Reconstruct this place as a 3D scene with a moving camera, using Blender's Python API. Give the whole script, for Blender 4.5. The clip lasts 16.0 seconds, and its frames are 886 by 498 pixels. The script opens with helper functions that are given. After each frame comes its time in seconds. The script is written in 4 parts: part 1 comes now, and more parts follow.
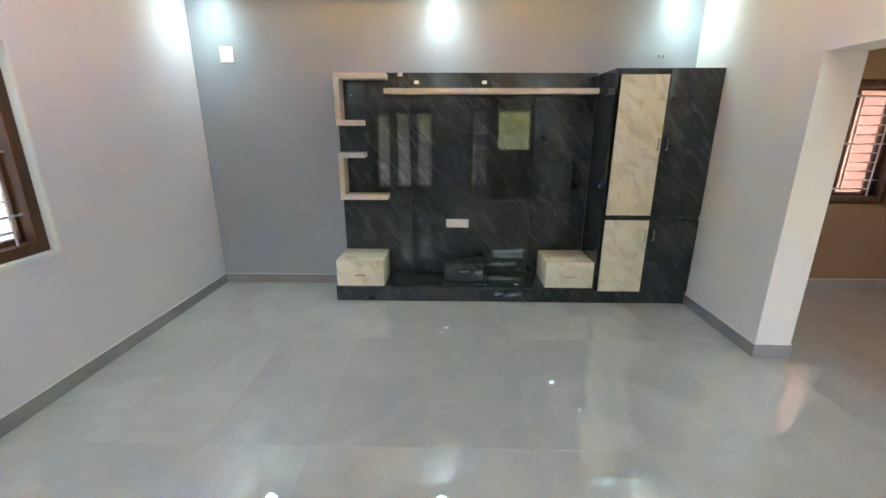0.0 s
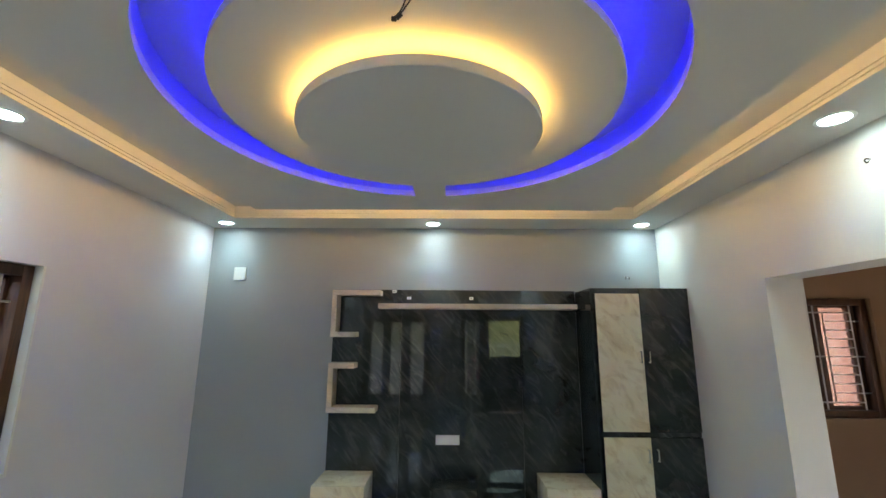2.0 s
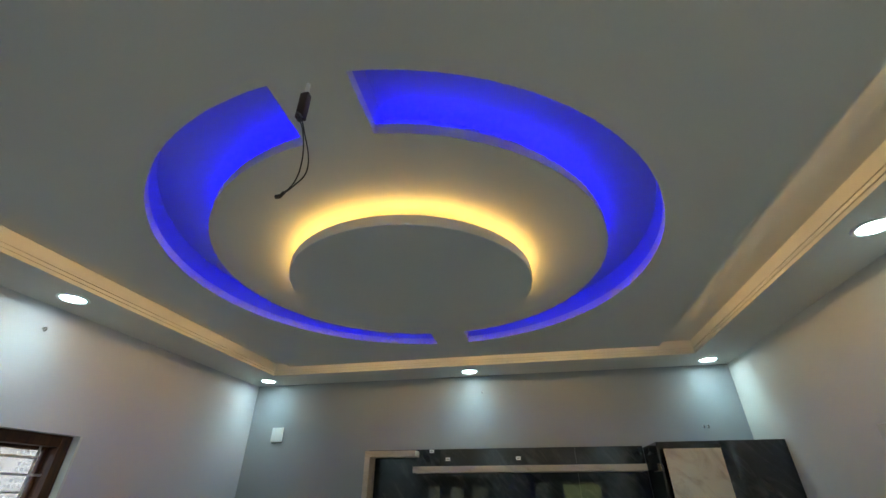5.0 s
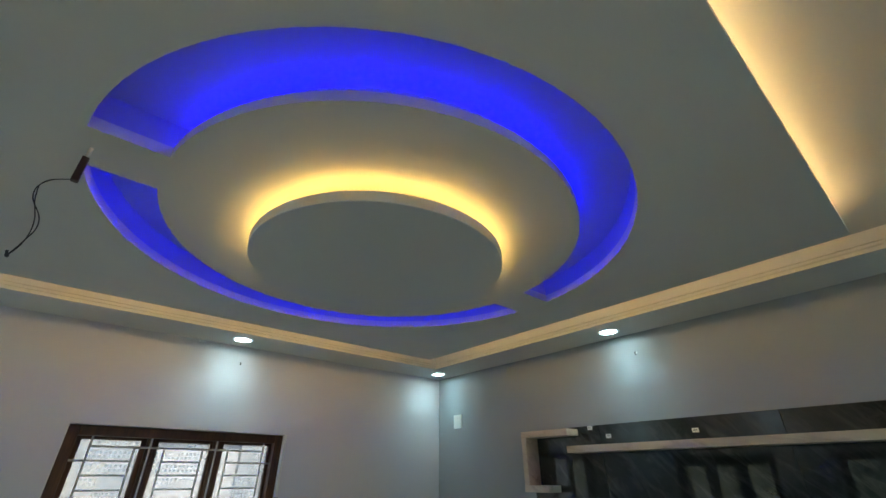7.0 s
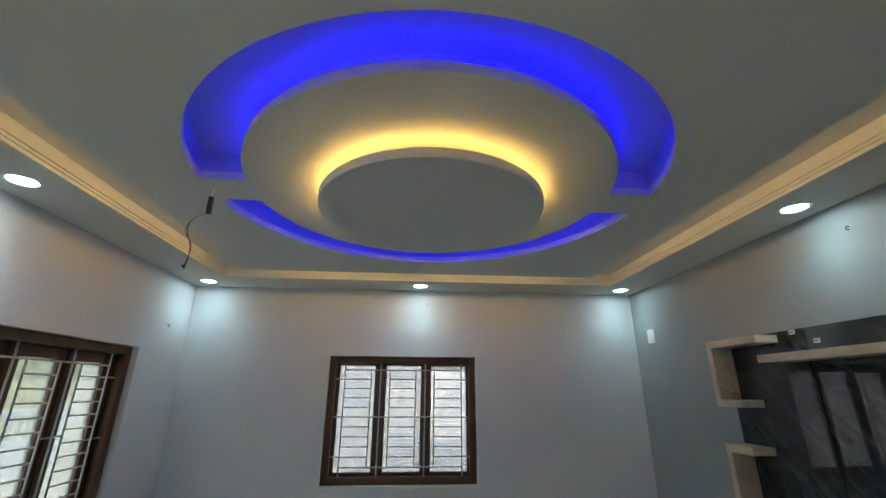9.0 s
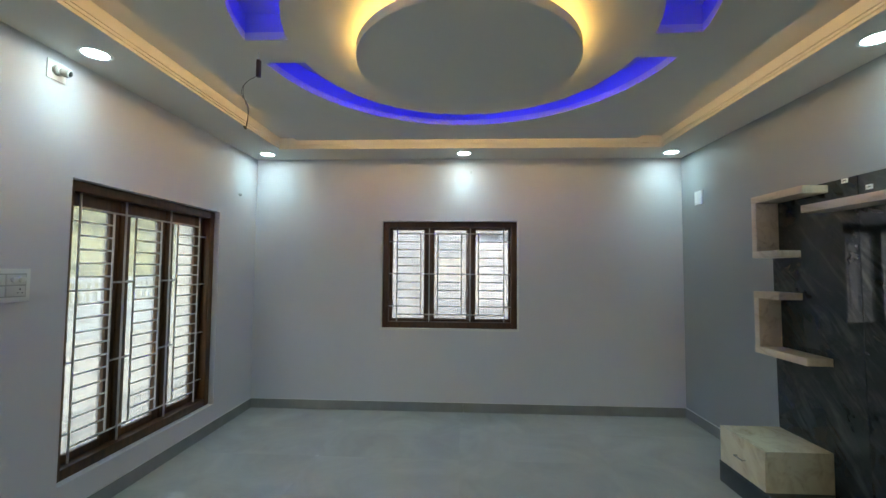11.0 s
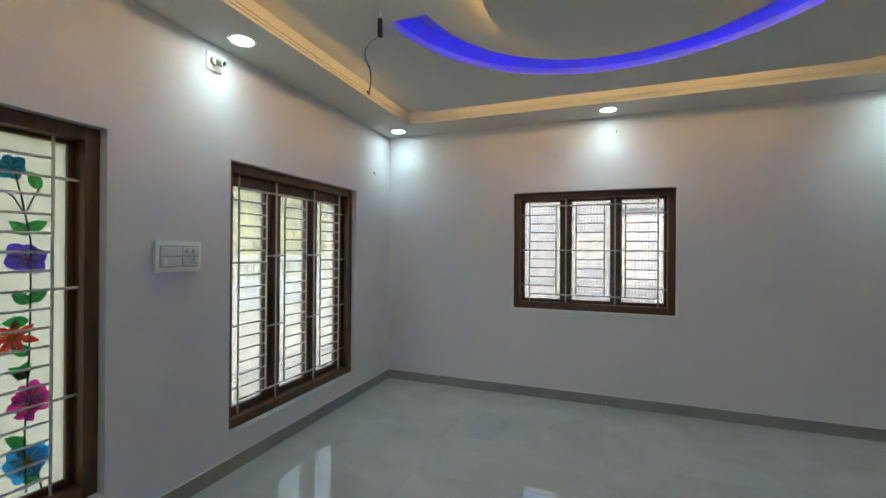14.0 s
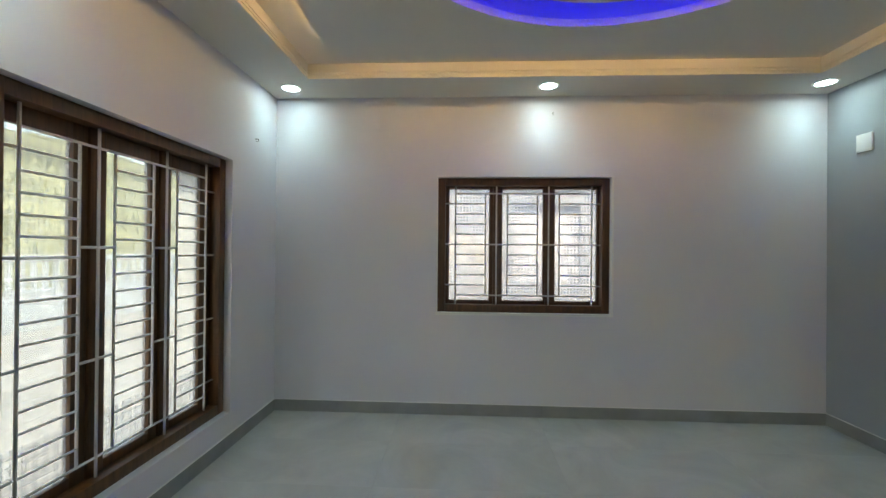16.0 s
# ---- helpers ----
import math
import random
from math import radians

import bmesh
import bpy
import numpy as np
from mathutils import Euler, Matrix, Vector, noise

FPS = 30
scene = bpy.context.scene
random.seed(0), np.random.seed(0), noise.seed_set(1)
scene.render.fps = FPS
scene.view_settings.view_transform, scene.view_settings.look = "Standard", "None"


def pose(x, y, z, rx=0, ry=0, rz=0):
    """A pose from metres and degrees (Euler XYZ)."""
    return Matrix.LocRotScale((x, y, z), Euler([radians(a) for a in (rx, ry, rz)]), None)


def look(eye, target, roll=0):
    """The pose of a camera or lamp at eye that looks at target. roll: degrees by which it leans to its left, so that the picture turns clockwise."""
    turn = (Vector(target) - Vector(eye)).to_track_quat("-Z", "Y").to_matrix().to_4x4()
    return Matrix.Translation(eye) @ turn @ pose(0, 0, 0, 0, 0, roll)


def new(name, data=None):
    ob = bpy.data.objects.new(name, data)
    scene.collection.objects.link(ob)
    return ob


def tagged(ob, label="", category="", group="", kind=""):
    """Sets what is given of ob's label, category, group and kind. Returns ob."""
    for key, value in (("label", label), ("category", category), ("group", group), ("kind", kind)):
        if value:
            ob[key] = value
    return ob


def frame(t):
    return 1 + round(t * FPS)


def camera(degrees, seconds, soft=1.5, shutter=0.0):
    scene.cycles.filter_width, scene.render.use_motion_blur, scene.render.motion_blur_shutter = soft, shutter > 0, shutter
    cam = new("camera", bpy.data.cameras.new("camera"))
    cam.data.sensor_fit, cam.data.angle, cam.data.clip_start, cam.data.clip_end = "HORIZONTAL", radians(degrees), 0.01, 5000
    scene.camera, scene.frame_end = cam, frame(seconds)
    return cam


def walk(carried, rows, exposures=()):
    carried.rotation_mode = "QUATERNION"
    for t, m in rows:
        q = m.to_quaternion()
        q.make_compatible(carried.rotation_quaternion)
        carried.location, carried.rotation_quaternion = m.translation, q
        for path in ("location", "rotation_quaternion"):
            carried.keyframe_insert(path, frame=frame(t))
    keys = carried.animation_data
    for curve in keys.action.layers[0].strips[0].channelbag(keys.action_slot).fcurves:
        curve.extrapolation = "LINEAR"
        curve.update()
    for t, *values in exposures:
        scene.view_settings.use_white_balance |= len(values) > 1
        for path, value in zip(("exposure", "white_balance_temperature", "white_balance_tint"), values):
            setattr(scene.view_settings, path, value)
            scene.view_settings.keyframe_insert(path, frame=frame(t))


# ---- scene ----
cam = camera(93.9, 16.0)
PATH = [
    (0, (0.051, 0.114, 1.642), (0.007, 2.033, 1.077), 0.1),
    (0.1, (0.046, 0.111, 1.648), (0.003, 2.042, 1.131), 0.2),
    (0.5, (0.052, 0.087, 1.663), (0.012, 2.061, 1.341), 0.1),
    (1, (0.075, 0.079, 1.664), (0.037, 2.075, 1.549), 0.1),
    (1.5, (0.08, 0.048, 1.697), (0.052, 2.045, 1.803), 0.2),
    (2, (0.099, 0.028, 1.707), (0.075, 1.988, 2.101), 0.4),
    (2.5, (0.04, 0.009, 1.737), (0.04, 1.901, 2.384), 0.4),
    (3, (0.0, 0.003, 1.744), (0.021, 1.811, 2.599), 0.2),
    (3.5, (0.02, 0.025, 1.728), (0.028, 1.767, 2.712), 0.1),
    (3.7, (0.018, 0.017, 1.748), (0.015, 1.748, 2.75), 0.0),
    (5.8, (1.007, 0.343, 1.767), (0.304, 1.916, 2.782), -0.1),
    (6, (1.132, 0.431, 1.773), (0.325, 1.958, 2.782), -0.2),
    (6.5, (1.35, 0.701, 1.772), (0.277, 2.069, 2.762), -0.0),
    (7, (1.565, 1.017, 1.778), (0.226, 2.152, 2.738), -0.0),
    (7.5, (1.675, 1.344, 1.749), (0.108, 2.173, 2.675), 0.1),
    (8, (1.766, 1.624, 1.749), (0.043, 2.149, 2.618), 0.1),
    (8.5, (1.919, 1.87, 1.74), (0.103, 2.143, 2.532), 0.4),
    (9, (2.04, 1.879, 1.744), (0.155, 2.018, 2.398), 0.3),
    (9.5, (2.11, 1.949, 1.702), (0.169, 2.015, 2.179), 0.4),
    (10, (2.156, 1.954, 1.638), (0.178, 1.987, 1.932), 0.4),
    (10.2, (2.172, 1.935, 1.611), (0.185, 1.963, 1.832), 0.3),
    (12.3, (2.185, 2.012, 1.521), (0.201, 1.758, 1.492), 0.3),
    (12.5, (2.178, 2.028, 1.516), (0.203, 1.715, 1.493), 0.3),
    (13, (2.15, 2.045, 1.513), (0.208, 1.569, 1.505), 0.3),
    (13.5, (2.042, 1.988, 1.503), (0.139, 1.371, 1.504), 0.4),
    (14, (1.888, 1.886, 1.499), (0.016, 1.181, 1.503), 0.4),
    (14.5, (1.763, 1.767, 1.497), (-0.104, 1.049, 1.495), 0.6),
    (15, (1.588, 1.652, 1.459), (-0.304, 1.004, 1.463), 0.5),
    (15.5, (1.392, 1.492, 1.444), (-0.559, 1.055, 1.453), 0.6),
    (16, (1.22, 1.271, 1.443), (-0.778, 1.175, 1.451), 0.5),
]
EXPOSURES = [(0, 5.61, 7170, 28), (0.8, 5.46, 7120, 25), (2.0, 4.95, 6970, 23), (3.5, 4.47, 6840, 22), (7, 4.2, 6460, 14), (9.5, 4.27, 6610, 17), (12.5, 4.73, 6860, 20), (14, 4.58, 7010, 21), (16, 4.59, 7110, 21)]
walk(cam, [(t, look(eye, target, roll)) for t, eye, target, roll in PATH], EXPOSURES)

# ---- world and sun ----
world = bpy.data.worlds.new("sky")
scene.world = world
world.use_nodes = True
_sky = world.node_tree.nodes.new("ShaderNodeTexSky")
_sky.sky_type = "NISHITA"
_sky.sun_disc = False
_sky.sun_elevation = radians(46)
_sky.sun_rotation = radians(88)
_bg = world.node_tree.nodes["Background"]
_bg.inputs["Strength"].default_value = 0.15
world.node_tree.links.new(_sky.outputs[0], _bg.inputs[0])
_sun = bpy.data.lights.new("sun", "SUN")
_sun.energy, _sun.angle, _sun.color = 1.3, radians(0.5), (1.0, 0.95, 0.86)
new("sun", _sun).matrix_world = look((7, 0.2, 7.3), (0, 0, 0))

SPOT_WATTS, LED_GLOW = 0.57, 2.1
COVE_GLOW, HALO_GLOW, BLUE_GLOW = 0.84, 1.05, 1.25


# ---- materials ----
def nodes_of(name):
    m = bpy.data.materials.new(name)
    m.use_nodes = True
    nt = m.node_tree
    return m, nt, nt.nodes["Principled BSDF"]


def add(nt, kind, **inputs):
    n = nt.nodes.new(kind)
    for k, v in inputs.items():
        n.inputs[k.replace("_", " ")].default_value = v
    return n


def ramp(nt, source, stops):
    r = nt.nodes.new("ShaderNodeValToRGB")
    e = r.color_ramp.elements
    while len(e) < len(stops):
        e.new(0.5)
    for el, (p, c) in zip(e, stops):
        el.position, el.color = p, (*c, 1)
    nt.links.new(source, r.inputs[0])
    return r.outputs[0]


def coords(nt, scale=(1, 1, 1), turn=(0, 0, 0), rand=0.0):
    tc = nt.nodes.new("ShaderNodeTexCoord")
    mp = nt.nodes.new("ShaderNodeMapping")
    mp.inputs["Scale"].default_value = scale
    mp.inputs["Rotation"].default_value = [radians(a) for a in turn]
    src = tc.outputs["Object"]
    if rand:
        oi = nt.nodes.new("ShaderNodeObjectInfo")
        ml = nt.nodes.new("ShaderNodeVectorMath")
        ml.operation = "MULTIPLY_ADD"
        cb = nt.nodes.new("ShaderNodeCombineXYZ")
        for i in range(3):
            nt.links.new(oi.outputs["Random"], cb.inputs[i])
        nt.links.new(cb.outputs[0], ml.inputs[0])
        ml.inputs[1].default_value = (rand, rand * 1.7, rand * 0.6)
        nt.links.new(src, ml.inputs[2])
        src = ml.outputs[0]
    nt.links.new(src, mp.inputs[0])
    return mp.outputs[0]


def bumped(nt, p, height, strength, distance):
    b = nt.nodes.new("ShaderNodeBump")
    b.inputs["Strength"].default_value = strength
    b.inputs["Distance"].default_value = distance
    nt.links.new(height, b.inputs["Height"])
    nt.links.new(b.outputs[0], p.inputs["Normal"])


def paint(name, c, rough=0.6, vary=0.05, grain=180, bump=0.12, metal=0.0, blotch=1.3, coat=0.0):
    """Plain coat of colour with a cloudy change of tone, fine relief and uneven gloss."""
    m, nt, p = nodes_of(name)
    co = coords(nt)
    n1 = add(nt, "ShaderNodeTexNoise", Scale=blotch, Detail=4.0)
    n2 = add(nt, "ShaderNodeTexNoise", Scale=grain, Detail=3.0)
    nt.links.new(co, n1.inputs["Vector"])
    nt.links.new(co, n2.inputs["Vector"])
    lo, hi = [x * (1 - vary) for x in c], [min(1, x * (1 + vary)) for x in c]
    nt.links.new(ramp(nt, n1.outputs["Fac"], [(0.3, lo), (0.7, hi)]), p.inputs["Base Color"])
    mr = add(nt, "ShaderNodeMapRange")
    mr.inputs["To Min"].default_value, mr.inputs["To Max"].default_value = rough * 0.88, min(1, rough * 1.12)
    nt.links.new(n1.outputs["Fac"], mr.inputs["Value"])
    nt.links.new(mr.outputs[0], p.inputs["Roughness"])
    p.inputs["Metallic"].default_value = metal
    p.inputs["Coat Weight"].default_value = coat
    if bump:
        bumped(nt, p, n2.outputs["Fac"], bump, 0.002)
    return m


def veined(name, base, mid, vein, rough, turn, coat=0.0, amount=0.62, grain=(8.5, 8.5, 2.3)):
    """Stone-look laminate: clouds, and short slanting veins."""
    m, nt, p = nodes_of(name)
    co = coords(nt, (1, 1, 1), turn, 3.0)
    sm = nt.nodes.new("ShaderNodeMapping")
    sm.inputs["Scale"].default_value = grain
    nt.links.new(co, sm.inputs[0])
    st = sm.outputs[0]
    cloud = add(nt, "ShaderNodeTexNoise", Scale=2.2, Detail=6.0, Roughness=0.6, Distortion=0.8)
    streak = add(nt, "ShaderNodeTexNoise", Scale=1.5, Detail=5.0, Roughness=0.62, Distortion=1.1)
    nt.links.new(co, cloud.inputs["Vector"])
    nt.links.new(st, streak.inputs["Vector"])
    a = ramp(nt, cloud.outputs["Fac"], [(0.35, base), (0.68, mid)])
    f = ramp(nt, streak.outputs["Fac"], [(amount - 0.10, (0, 0, 0)), (amount + 0.04, (0.45, 0.45, 0.45)), (amount + 0.17, (1, 1, 1))])
    mx = nt.nodes.new("ShaderNodeMix")
    mx.data_type = "RGBA"
    nt.links.new(f, mx.inputs["Factor"])
    nt.links.new(a, mx.inputs["A"])
    mx.inputs["B"].default_value = (*vein, 1)
    nt.links.new(mx.outputs["Result"], p.inputs["Base Color"])
    p.inputs["Roughness"].default_value = rough
    p.inputs["Coat Weight"].default_value = coat
    p.inputs["Coat Roughness"].default_value = 0.03
    return m


def wood(name, dark, light, rough=0.38):
    m, nt, p = nodes_of(name)
    st = coords(nt, (22, 22, 2.2), (0, 0, 0), 5.0)
    n = add(nt, "ShaderNodeTexNoise", Scale=1.6, Detail=7.0, Roughness=0.65, Distortion=0.6)
    nt.links.new(st, n.inputs["Vector"])
    nt.links.new(ramp(nt, n.outputs["Fac"], [(0.3, dark), (0.7, light)]), p.inputs["Base Color"])
    p.inputs["Roughness"].default_value = rough
    bumped(nt, p, n.outputs["Fac"], 0.15, 0.002)
    return m


def glow(name, c, strength):
    m, nt, p = nodes_of(name)
    p.inputs["Base Color"].default_value = (*[min(1, x) for x in c], 1)
    p.inputs["Emission Color"].default_value = (*c, 1)
    p.inputs["Emission Strength"].default_value = strength
    return m


def tile_stone(name):
    """Polished grey vitrified tile with faint clouds and hair veins."""
    m, nt, p = nodes_of(name)
    co = coords(nt, (1, 1, 1), (0, 0, 0), 9.0)
    n1 = add(nt, "ShaderNodeTexNoise", Scale=1.7, Detail=8.0, Roughness=0.62, Distortion=1.2)
    n2 = add(nt, "ShaderNodeTexNoise", Scale=5.0, Detail=6.0, Roughness=0.7, Distortion=2.0)
    for n in (n1, n2):
        nt.links.new(co, n.inputs["Vector"])
    a = ramp(nt, n1.outputs["Fac"], [(0.28, (0.455, 0.450, 0.432)), (0.72, (0.585, 0.578, 0.556))])
    f = ramp(nt, n2.outputs["Fac"], [(0.47, (0, 0, 0)), (0.5, (0.22, 0.22, 0.22)), (0.53, (0, 0, 0))])
    mx = nt.nodes.new("ShaderNodeMix")
    mx.data_type = "RGBA"
    nt.links.new(f, mx.inputs["Factor"])
    nt.links.new(a, mx.inputs["A"])
    mx.inputs["B"].default_value = (0.50, 0.495, 0.475, 1)
    nt.links.new(mx.outputs["Result"], p.inputs["Base Color"])
    p.inputs["Specular IOR Level"].default_value = 1.0
    p.inputs["IOR"].default_value = 1.75
    mr = add(nt, "ShaderNodeMapRange")
    mr.inputs["To Min"].default_value, mr.inputs["To Max"].default_value = 0.003, 0.010
    nt.links.new(n1.outputs["Fac"], mr.inputs["Value"])
    nt.links.new(mr.outputs[0], p.inputs["Roughness"])
    n3 = add(nt, "ShaderNodeTexNoise", Scale=7.0, Detail=2.0)
    nt.links.new(co, n3.inputs["Vector"])
    bumped(nt, p, n3.outputs["Fac"], 0.005, 0.003)
    return m


def etched(nt, co, tr, tint, plaid, bands):
    """Crossed etched lines in a band along the foot and the head of a pane."""
    def calc(op, a, b=0.0, c=0.0):
        n = nt.nodes.new("ShaderNodeMath")
        n.operation = op
        for i, v in enumerate((a, b, c)):
            if isinstance(v, (int, float)):
                n.inputs[i].default_value = v
            else:
                nt.links.new(v, n.inputs[i])
        return n.outputs[0]
    xyz = nt.nodes.new("ShaderNodeSeparateXYZ")
    nt.links.new(co, xyz.inputs[0])
    u, w = xyz.outputs["X"], xyz.outputs["Z"]
    lines = 0.0
    for axis in (u, w):
        for period, width, shift in ((0.046, 0.0035, 0.0), (0.046, 0.0035, 0.013)):
            f = calc("PINGPONG", calc("ADD", axis, 5.0 + shift), period / 2)
            lines = calc("MAXIMUM", lines, calc("LESS_THAN", f, width / 2))
    band = calc("MAXIMUM", calc("LESS_THAN", w, bands[0]), calc("GREATER_THAN", w, bands[1]))
    mx = nt.nodes.new("ShaderNodeMix")
    mx.data_type = "RGBA"
    nt.links.new(calc("MULTIPLY", calc("MULTIPLY", lines, band), plaid), mx.inputs["Factor"])
    mx.inputs["A"].default_value = (*tint, 1)
    mx.inputs["B"].default_value = (0.16, 0.16, 0.15, 1)
    nt.links.new(mx.outputs["Result"], tr.inputs[0])


def pane_glass(name, dots=0.0, tint=(1, 1, 1), veil=0.12, plaid=0.0, bands=(0.3, 1.5)):
    """Window glass: clear with a pressed dot pattern that scatters part of the light."""
    m, nt, p = nodes_of(name)
    nt.nodes.remove(p)
    out = nt.nodes["Material Output"]
    tr = add(nt, "ShaderNodeBsdfTransparent")
    tr.inputs[0].default_value = (*tint, 1)
    tl = add(nt, "ShaderNodeBsdfTranslucent")
    tl.inputs[0].default_value = (*tint, 1)
    gl = add(nt, "ShaderNodeBsdfGlossy", Roughness=0.03)
    co = coords(nt, (1, 1, 1))
    if plaid:
        etched(nt, co, tr, tint, plaid, bands)
    vo = add(nt, "ShaderNodeTexVoronoi", Scale=34.0, Randomness=0.0)
    nt.links.new(co, vo.inputs["Vector"])
    nz = add(nt, "ShaderNodeTexNoise", Scale=2.6, Detail=2.0)
    nt.links.new(co, nz.inputs["Vector"])
    mu = nt.nodes.new("ShaderNodeMath")
    mu.operation = "MULTIPLY"
    nt.links.new(ramp(nt, vo.outputs["Distance"], [(0.3, (dots, dots, dots)), (0.5, (0, 0, 0))]), mu.inputs[0])
    nt.links.new(ramp(nt, nz.outputs["Fac"], [(0.42, (0, 0, 0)), (0.58, (1, 1, 1))]), mu.inputs[1])
    ad = nt.nodes.new("ShaderNodeMath")
    ad.operation = "ADD"
    ad.inputs[1].default_value = veil
    nt.links.new(mu.outputs[0], ad.inputs[0])
    m1 = nt.nodes.new("ShaderNodeMixShader")
    nt.links.new(ad.outputs[0], m1.inputs[0])
    nt.links.new(tr.outputs[0], m1.inputs[1])
    nt.links.new(tl.outputs[0], m1.inputs[2])
    m2 = nt.nodes.new("ShaderNodeMixShader")
    m2.inputs[0].default_value = 0.06
    nt.links.new(m1.outputs[0], m2.inputs[1])
    nt.links.new(gl.outputs[0], m2.inputs[2])
    nt.links.new(m2.outputs[0], out.inputs[0])
    return m


def backlit(name, c, share=0.6):
    """Paint or leaf that lets part of the light through."""
    m, nt, p = nodes_of(name)
    out = nt.nodes["Material Output"]
    co = coords(nt)
    nz = add(nt, "ShaderNodeTexNoise", Scale=38.0, Detail=3.0)
    nt.links.new(co, nz.inputs["Vector"])
    col = ramp(nt, nz.outputs["Fac"], [(0.3, [x * 0.72 for x in c]), (0.7, [min(1, x * 1.25) for x in c])])
    nt.links.new(col, p.inputs["Base Color"])
    p.inputs["Roughness"].default_value = 0.45
    tl = add(nt, "ShaderNodeBsdfTranslucent")
    nt.links.new(col, tl.inputs[0])
    mx = nt.nodes.new("ShaderNodeMixShader")
    mx.inputs[0].default_value = share
    nt.links.new(p.outputs[0], mx.inputs[1])
    nt.links.new(tl.outputs[0], mx.inputs[2])
    nt.links.new(mx.outputs[0], out.inputs[0])
    return m


WALL = paint("wall_paint", (0.70, 0.675, 0.725), 0.55, 0.025, 260, 0.1)
ACCENT = paint("accent_paint", (0.355, 0.375, 0.405), 0.5, 0.04, 260, 0.1)
CREAM_WALL = paint("jamb_paint", (0.76, 0.745, 0.715), 0.55, 0.03, 260, 0.1)
TAN = paint("hall_paint", (0.30, 0.185, 0.105), 0.55, 0.05, 220, 0.1)
# Blue tint stands in for part of the led glow on white paint.
RING_GLOW = paint("ring_paint_with_blue_glow", (0.37, 0.375, 0.66), 0.75, 0.03, 300, 0.06)
CEIL = paint("ceiling_paint", (0.69, 0.665, 0.625), 0.75, 0.02, 300, 0.06)
TRIMW = paint("white_trim", (0.78, 0.77, 0.75), 0.45, 0.03, 200, 0.08)
FLOOR_TILE = tile_stone("vitrified_tile")
GROUT = paint("grout", (0.46, 0.455, 0.435), 0.85, 0.1, 300, 0.3)
SKIRT = paint("skirting_tile", (0.30, 0.298, 0.296), 0.22, 0.12, 60, 0.04, blotch=4)
TEAK = wood("dark_teak", (0.036, 0.013, 0.005), (0.125, 0.046, 0.016), 0.4)
TEAK_RED = wood("red_teak", (0.042, 0.017, 0.005), (0.150, 0.062, 0.018), 0.36)
BAR = paint("grille_paint", (0.61, 0.58, 0.575), 0.35, 0.05, 220, 0.05, metal=0.2)
BLACKSTONE = veined("black_marble_laminate", (0.013, 0.016, 0.017), (0.038, 0.046, 0.049), (0.085, 0.097, 0.100), 0.022, (0, 40, 0), 0.25, 0.595)
CREAM = veined("cream_marble_laminate", (0.89, 0.77, 0.56), (0.94, 0.86, 0.68), (0.62, 0.47, 0.28), 0.25, (0, 42, 0), 0.06, 0.57, (5.5, 5.5, 2.4))
EDGE = veined("cream_edge_band", (0.63, 0.52, 0.42), (0.75, 0.645, 0.535), (0.40, 0.29, 0.2), 0.35, (0, 80, 0), 0.0, 0.6)
STEEL = paint("brushed_steel", (0.48, 0.46, 0.43), 0.28, 0.06, 400, 0.05, metal=1.0)
PLASTIC = paint("white_plastic", (0.87, 0.865, 0.85), 0.3, 0.02, 300, 0.03)
SEAM = paint("shadow_gap_plastic", (0.52, 0.515, 0.50), 0.5, 0.1, 200, 0.05)
PLASTIC_DK = paint("grey_plastic", (0.76, 0.755, 0.74), 0.35, 0.03, 300, 0.03)
BLACK = paint("black_plastic", (0.02, 0.02, 0.022), 0.3, 0.1, 200, 0.05)
BROWN = paint("brown_bakelite", (0.05, 0.022, 0.018), 0.35, 0.15, 90, 0.1)
WIRE = paint("wire_insulation", (0.028, 0.024, 0.026), 0.45, 0.2, 150, 0.05)
LAMP = glow("led_diffuser", (0.58, 0.96, 0.98), LED_GLOW)
LED_WARM = glow("warm_led_strip", (1.0, 0.70, 0.27), COVE_GLOW)
LED_HALO = glow("warm_halo_strip", (1.0, 0.65, 0.15), HALO_GLOW)
LED_BLUE = glow("blue_led_strip", (0.0, 0.0, 1.0), BLUE_GLOW)
GLASS_W = pane_glass("pressed_glass", 0.26, (0.455, 0.46, 0.435), 0.12)
GLASS_S = pane_glass("clear_glass", 0.15, (0.405, 0.41, 0.355), 0.12, 0.9, (0.36, 1.54))
GLASS_H = pane_glass("ribbed_hall_glass", 0.0, (0.47, 0.43, 0.39), 0.10)
GLASS_C = pane_glass("plain_clear_glass", 0.0, (0.56, 0.60, 0.47), 0.04)
GLASS_P = pane_glass("frosted_glass", 0.0, (0.28, 0.28, 0.215), 0.85)
FACADE = paint("weathered_facade_paint", (0.275, 0.278, 0.265), 0.75, 0.06, 50, 0.12)
WHITE_OUT = paint("outdoor_white_paint", (0.74, 0.74, 0.72), 0.7, 0.06, 60, 0.3)
PINK_OUT = paint("pink_house_paint", (0.46, 0.22, 0.14), 0.7, 0.06, 60, 0.3)
PAVING = paint("pale_paving", (0.31, 0.305, 0.28), 0.8, 0.08, 30, 0.12)
SOIL = paint("dry_ground", (0.24, 0.22, 0.17), 0.9, 0.2, 12, 0.5)
GRASS = paint("sunlit_grass", (0.25, 0.245, 0.095), 0.9, 0.3, 9, 0.6, blotch=0.35)
LEAF = backlit("grass_blade", (0.26, 0.26, 0.10), 0.45)
